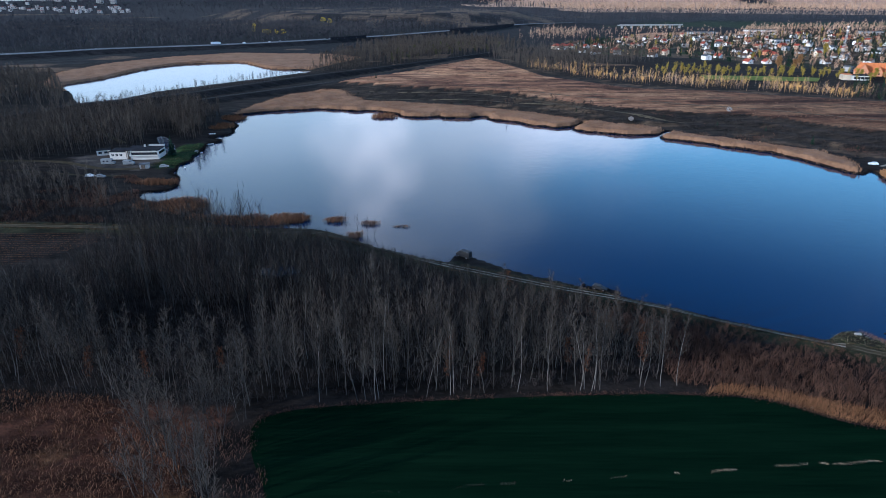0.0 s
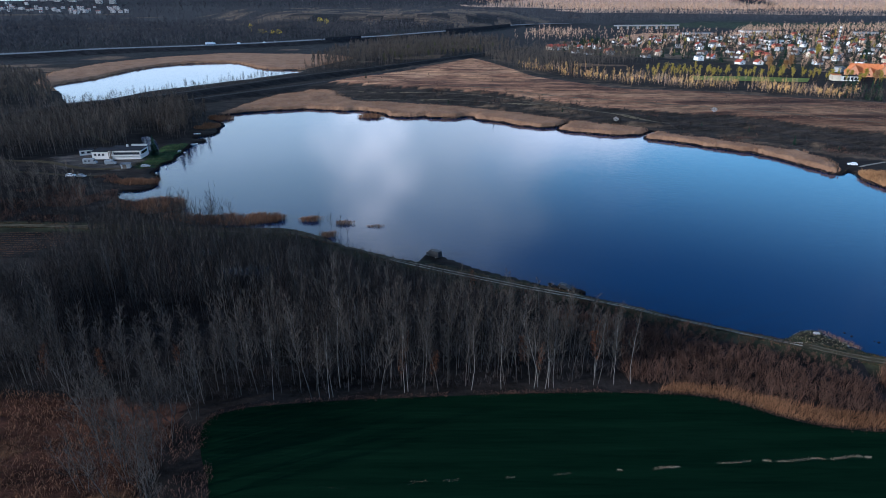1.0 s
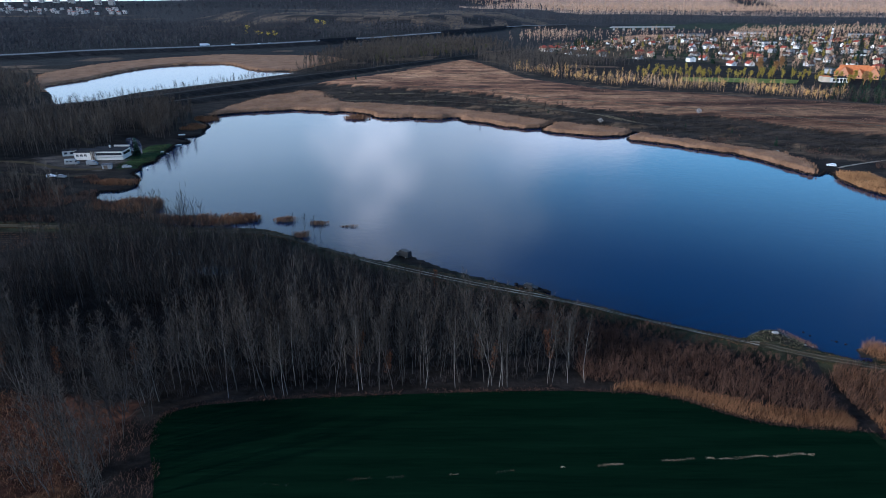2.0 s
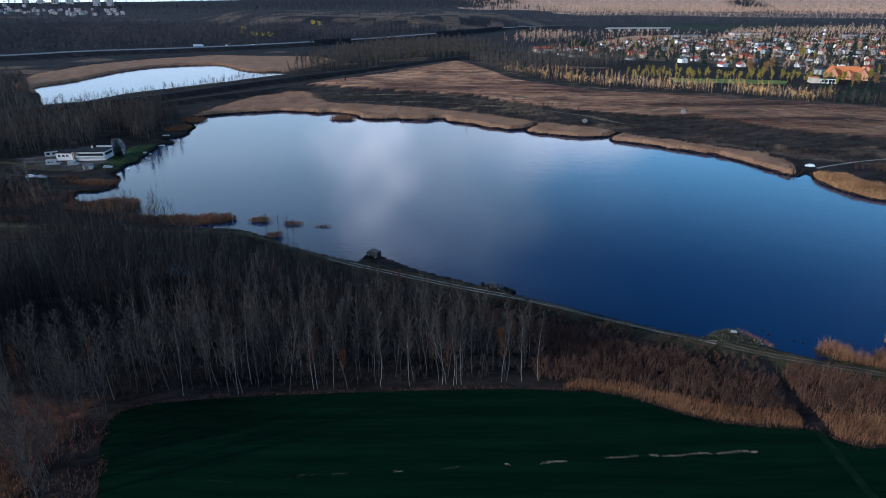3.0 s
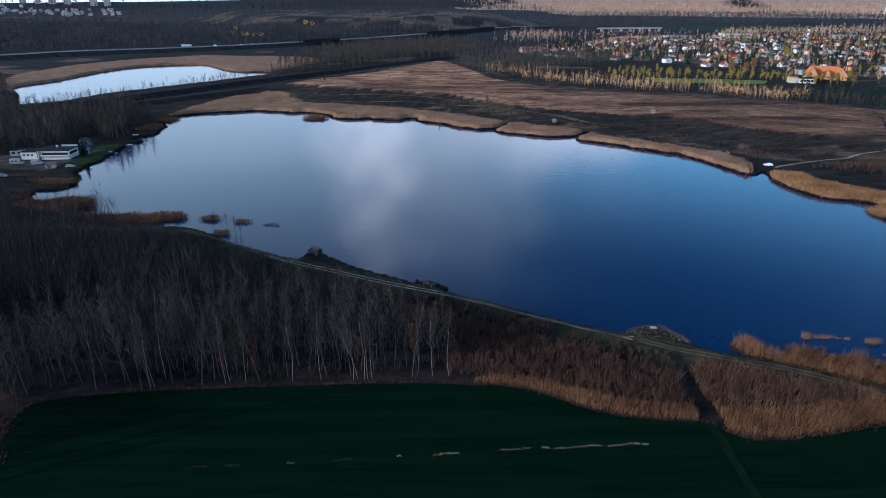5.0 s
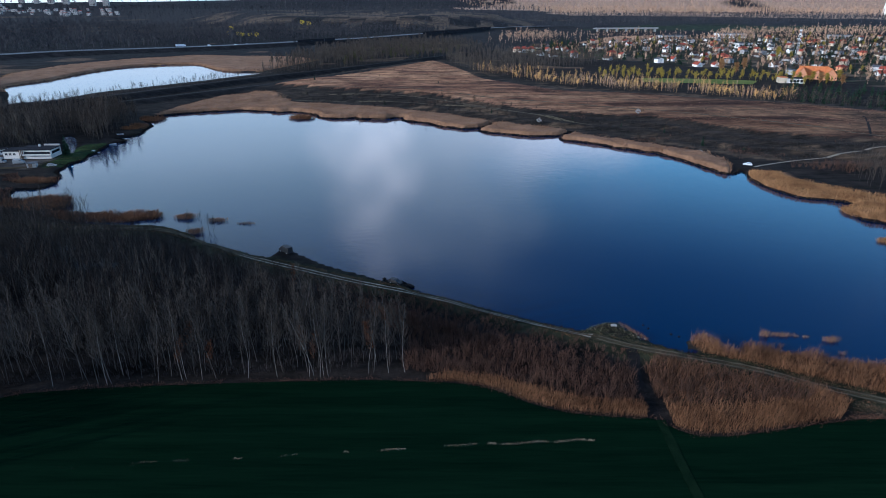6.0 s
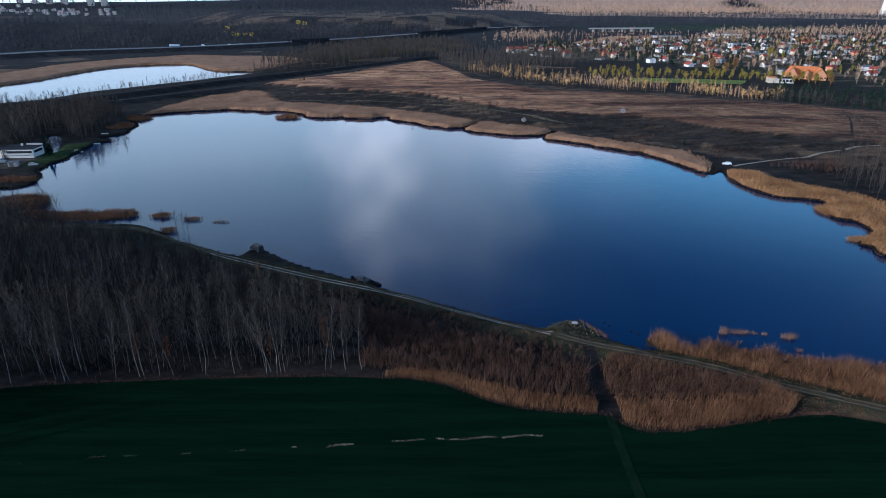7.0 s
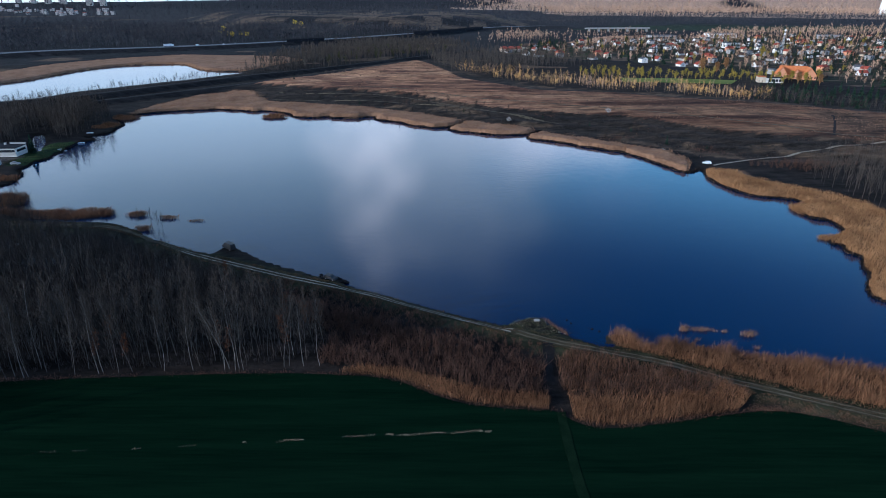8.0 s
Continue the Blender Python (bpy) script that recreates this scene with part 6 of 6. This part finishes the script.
school = tagged(new("school"), "large salmon building with steep orange tiled roofs", "school")
for x, y, w, d, h, rise, turn in ((0, 0, 26, 12, 4.6, 7.5, 0), (14, -7, 12, 18, 4.6, 7.0, 0), (-12, -5, 10, 14, 4.4, 7.5, 0), (2, -7, 8, 9, 4.2, 5.5, 0)):
    s = Soup()
    if w > d:
        V = [(x - w / 2, y - d / 2, -1), (x + w / 2, y - d / 2, -1), (x + w / 2, y + d / 2, -1), (x - w / 2, y + d / 2, -1), (x - w / 2, y - d / 2, h), (x + w / 2, y - d / 2, h),
             (x + w / 2, y + d / 2, h), (x - w / 2, y + d / 2, h), (x - w / 2, y, h + rise), (x + w / 2, y, h + rise)]
        G = [(5, 6, 9), (7, 4, 8)]
        R = [((x - w / 2 - 0.6, y - d / 2 - 0.6, h - 0.5), (x + w / 2 + 0.6, y - d / 2 - 0.6, h - 0.5), (x + w / 2 + 0.6, y, h + rise + 0.15), (x - w / 2 - 0.6, y, h + rise + 0.15)),
             ((x - w / 2 - 0.6, y + d / 2 + 0.6, h - 0.5), (x + w / 2 + 0.6, y + d / 2 + 0.6, h - 0.5), (x + w / 2 + 0.6, y, h + rise + 0.15), (x - w / 2 - 0.6, y, h + rise + 0.15))]
    else:
        V = [(x - w / 2, y - d / 2, -1), (x + w / 2, y - d / 2, -1), (x + w / 2, y + d / 2, -1), (x - w / 2, y + d / 2, -1), (x - w / 2, y - d / 2, h), (x + w / 2, y - d / 2, h),
             (x + w / 2, y + d / 2, h), (x - w / 2, y + d / 2, h), (x, y - d / 2, h + rise), (x, y + d / 2, h + rise)]
        G = [(4, 5, 8), (6, 7, 9)]
        R = [((x - w / 2 - 0.6, y - d / 2 - 0.6, h - 0.5), (x - w / 2 - 0.6, y + d / 2 + 0.6, h - 0.5), (x, y + d / 2 + 0.6, h + rise + 0.15), (x, y - d / 2 - 0.6, h + rise + 0.15)),
             ((x + w / 2 + 0.6, y - d / 2 - 0.6, h - 0.5), (x + w / 2 + 0.6, y + d / 2 + 0.6, h - 0.5), (x, y + d / 2 + 0.6, h + rise + 0.15), (x, y - d / 2 - 0.6, h + rise + 0.15))]
    s.add(V, [(0, 1, 5), (0, 5, 4), (1, 2, 6), (1, 6, 5), (2, 3, 7), (2, 7, 6), (3, 0, 4), (3, 4, 7), *G])
    part("wall", s, ORANGE_WALL, school)
    for quad in R:
        s = Soup()
        q = np.array(quad)
        s.add(np.vstack((q, q + (0, 0, 0.25))), [(0, 1, 2), (0, 2, 3), (4, 5, 6), (4, 6, 7), (0, 1, 5), (0, 5, 4), (1, 2, 6), (1, 6, 5), (3, 0, 4), (3, 4, 7)])
        part("roof", s, ROOF_ORANGE, school)
    for i in range(int(w / 3)):
        a = x - w / 2 + 1.2 + 3 * i
        for z in (1.6,):
            box_part("window", (a, y - d / 2 - 0.06, z), (a + 1.3, y - d / 2 - 0.004, z + 1.5), GLASS, school)
school.matrix_basis = pose(455, 668, ground_at(455, 668), 0, 0, -18)
hall = tagged(new("gym_hall"), "low hall with cream gable and dark flat roof", "hall")
box_part("wall", (0, 0, -1), (7, 11, 5.4), CREAM, hall)
box_part("wall", (7.02, 1, -1), (24, 11, 4.5), PLASTER, hall)
box_part("roof", (-0.4, -0.4, 5.4), (7.4, 11.4, 5.8), ROOF_ORANGE, hall)
box_part("roof", (7.45, 0.5, 4.5), (24.6, 11.6, 4.9), FELT, hall, "dark flat roof")
for x in np.arange(10, 23, 3.2):
    box_part("window", (x, 0.94, 1.0), (x + 2.4, 0.997, 3.6), GLASS, hall)
hall.matrix_basis = pose(400, 628, ground_at(400, 628), 0, 0, -12)
manor = tagged(new("apartment_house"), "long house with broad red and violet roofs", "house")
box_part("wall", (0, 0, -1), (34, 12, 5), CREAM, manor)
for i in range(3):
    s = Soup()
    a = 11.4 * i - 0.4
    s.add([(a, -0.8, 5), (a + 11.2, -0.8, 5), (a + 11.2, 12.8, 5), (a, 12.8, 5), (a + 3, 6, 8.6), (a + 8.2, 6, 8.6)], [(0, 1, 5), (0, 5, 4), (1, 2, 5), (2, 3, 4), (2, 4, 5), (3, 0, 4), (0, 2, 1), (0, 3, 2)])
    part("roof", s, ROOF_RED, manor)
for x in np.arange(1.5, 32, 3):
    box_part("window", (x, -0.06, 1), (x + 1.4, -0.004, 2.4), GLASS, manor)
manor.matrix_basis = pose(172, 985, ground_at(185, 990), 0, 0, 15)
for x, y, L, W, H, turn, wallm, label in ((500, 1290, 55, 24, 8, 10, CONCRETE, "long grey workshop hall behind the village"), (640, 1350, 60, 26, 9, 5, PLASTER, "long white storage hall behind the village"),
                                          (860, 1330, 46, 20, 8, -10, GREYWALL, "grey industrial hall behind the village"), (560, 1080, 30, 14, 8, 20, PLASTER, "white block of flats in the village")):
    block = tagged(new("industrial_hall"), label, "hall")
    box_part("wall", (0, 0, -1), (L, W, H), wallm, block)
    box_part("roof", (-0.5, -0.5, H), (L + 0.5, W + 0.5, H + 0.5), ROOF_GREY, block)
    for a in np.arange(3, L - 5, 7):
        box_part("window", (a, -0.08, 3), (a + 4.5, -0.004, 5.5), GLASS, block)
    block.matrix_basis = pose(x, y, ground_at(x, y), 0, 0, turn)

mast = tagged(new("lattice_mast"), "tall pale lattice mast with antenna rings", "mast")
for a, b in ((-1, -1), (1, -1), (1, 1), (-1, 1)):
    s = Soup()
    s.tube(((1.6 * a, 1.6 * b, -0.5), (0.5 * a, 0.5 * b, 40)), (0.16, 0.12), 4)
    part("leg", s, STEEL, mast)
for i in range(10):
    f, g = i / 10, (i + 1) / 10
    s = Soup()
    for a, b, c, d in ((-1, -1, 1, -1), (1, -1, 1, 1), (1, 1, -1, 1), (-1, 1, -1, -1)):
        u, v = 1.6 - 1.1 * f, 1.6 - 1.1 * g
        s.tube(((a * u, b * u, 40 * f), (c * v, d * v, 40 * g)), (0.08, 0.08), 3)
    part("brace", s, STEEL, mast)
for z in (33, 38):
    s = Soup()
    s.tube(((0, 0, z), (0, 0, z + 1.8)), (1.5, 1.5), 10)
    part("antenna", s, PLASTER, mast, "white antenna ring")
mast.location = (547, 874, ground_at(547, 874))

# noise barriers and bridge along the motorway
def barrier(i0, i1, side, tall, mat, label):
    thing = tagged(new("noise_barrier"), label, "noise barrier")
    line = MOTORWAY + mt * side
    seg = line[i0:i1]
    for a, b in zip(seg[:-1], seg[1:]):
        k = max(1, int(np.linalg.norm(b - a) / 14))
        for j in range(k):
            p, q = a + (b - a) * j / k, a + (b - a) * (j + 0.97) / k
            z = ground_at(*(0.5 * (p + q)))
            d = (q - p) / np.linalg.norm(q - p) * 0.12
            s = Soup()
            n = np.array((-d[1], d[0]))
            V = [(*(p - n), z - 3), (*(q - n), z - 3), (*(q + n), z - 3), (*(p + n), z - 3), (*(p - n), z + tall), (*(q - n), z + tall), (*(q + n), z + tall), (*(p + n), z + tall)]
            s.add(V, [(4, 5, 6), (4, 6, 7), (0, 1, 5), (0, 5, 4), (1, 2, 6), (1, 6, 5), (2, 3, 7), (2, 7, 6), (3, 0, 4), (3, 4, 7)])
            part("panel", s, mat, thing)
    return thing


barrier(27, 31, -14.5, 4.0, FELT, "dark noise barrier along the motorway")
barrier(40, 47, -14.5, 5.0, FELT, "long dark noise barrier along the motorway")
deck = tagged(new("road_bridge"), "long pale concrete road bridge", "bridge")
box_part("deck", (0, -6, 6), (165, 6, 8), GREYWALL, deck)
box_part("railing", (0, -6.3, 8), (165, -6.1, 9.4), GREYWALL, deck)
for x in range(8, 165, 25):
    box_part("pier", (x, -4, -3), (x + 2.5, 4, 6), CONCRETE, deck)
deck.matrix_basis = pose(430, 1590, ground_at(480, 1590), 0, 0, 8)

# distant city towers and chimney
for i, (x, y, w, tall) in enumerate(((-2426, 4150, 38, 66), (-2337, 4161, 38, 60), (-2158, 4139, 38, 70), (-2079, 4150, 36, 62), (-2512, 4139, 26, 40),
                                     (-2613, 4150, 30, 44))):
    tower = tagged(new("tower_block"), "pale high-rise block in the distant town", "tower block", "towers of the distant town")
    box_part("wall", (-w / 2, -9, -5), (w / 2, 9, tall), GREYWALL, tower)
    box_part("roof", (-w / 2 + 2, -7, tall), (w / 2 - 2, 7, tall + 4), CONCRETE, tower)
    for z in range(3, int(tall) - 2, 4):
        box_part("window", (-w / 2 + 2, -9.4, z), (w / 2 - 2, -9.05, z + 1.3), GLASS, tower, "row of far windows")
    tower.location = (x, y, ground_at(x, y))
tr = np.random.default_rng(41)
for k in range(110):
    x, y = tr.uniform(-2700, -1300), tr.uniform(2750, 3900)
    if x / y < -0.78 or x / y > -0.48:
        continue
    w, d, tall = tr.uniform(7, 20), tr.uniform(7, 12), tr.uniform(9, 16)
    flats = tagged(new("town_house"), "small pale building of the distant town", "house", "buildings of the distant town")
    box_part("wall", (-w / 2, -d / 2, -4), (w / 2, d / 2, tall), GREYWALL, flats)
    box_part("roof", (-w / 2 - 0.4, -d / 2 - 0.4, tall), (w / 2 + 0.4, d / 2 + 0.4, tall + 1.2), ROOF_GREY if k % 2 else ROOF_RED, flats)
    flats.location = (x, y, ground_at(x, y))
stack = tagged(new("cooling_tower"), "tall pale concrete tower on the plain", "tower")
s = Soup()
s.tube(((0, 0, -5), (0, 0, 30), (0, 0, 85), (0, 0, 130)), (30, 25, 20, 22), 20)
part("shell", s, PLASTER, stack)
stack.location = (2254, 3224, ground_at(2254, 3224))
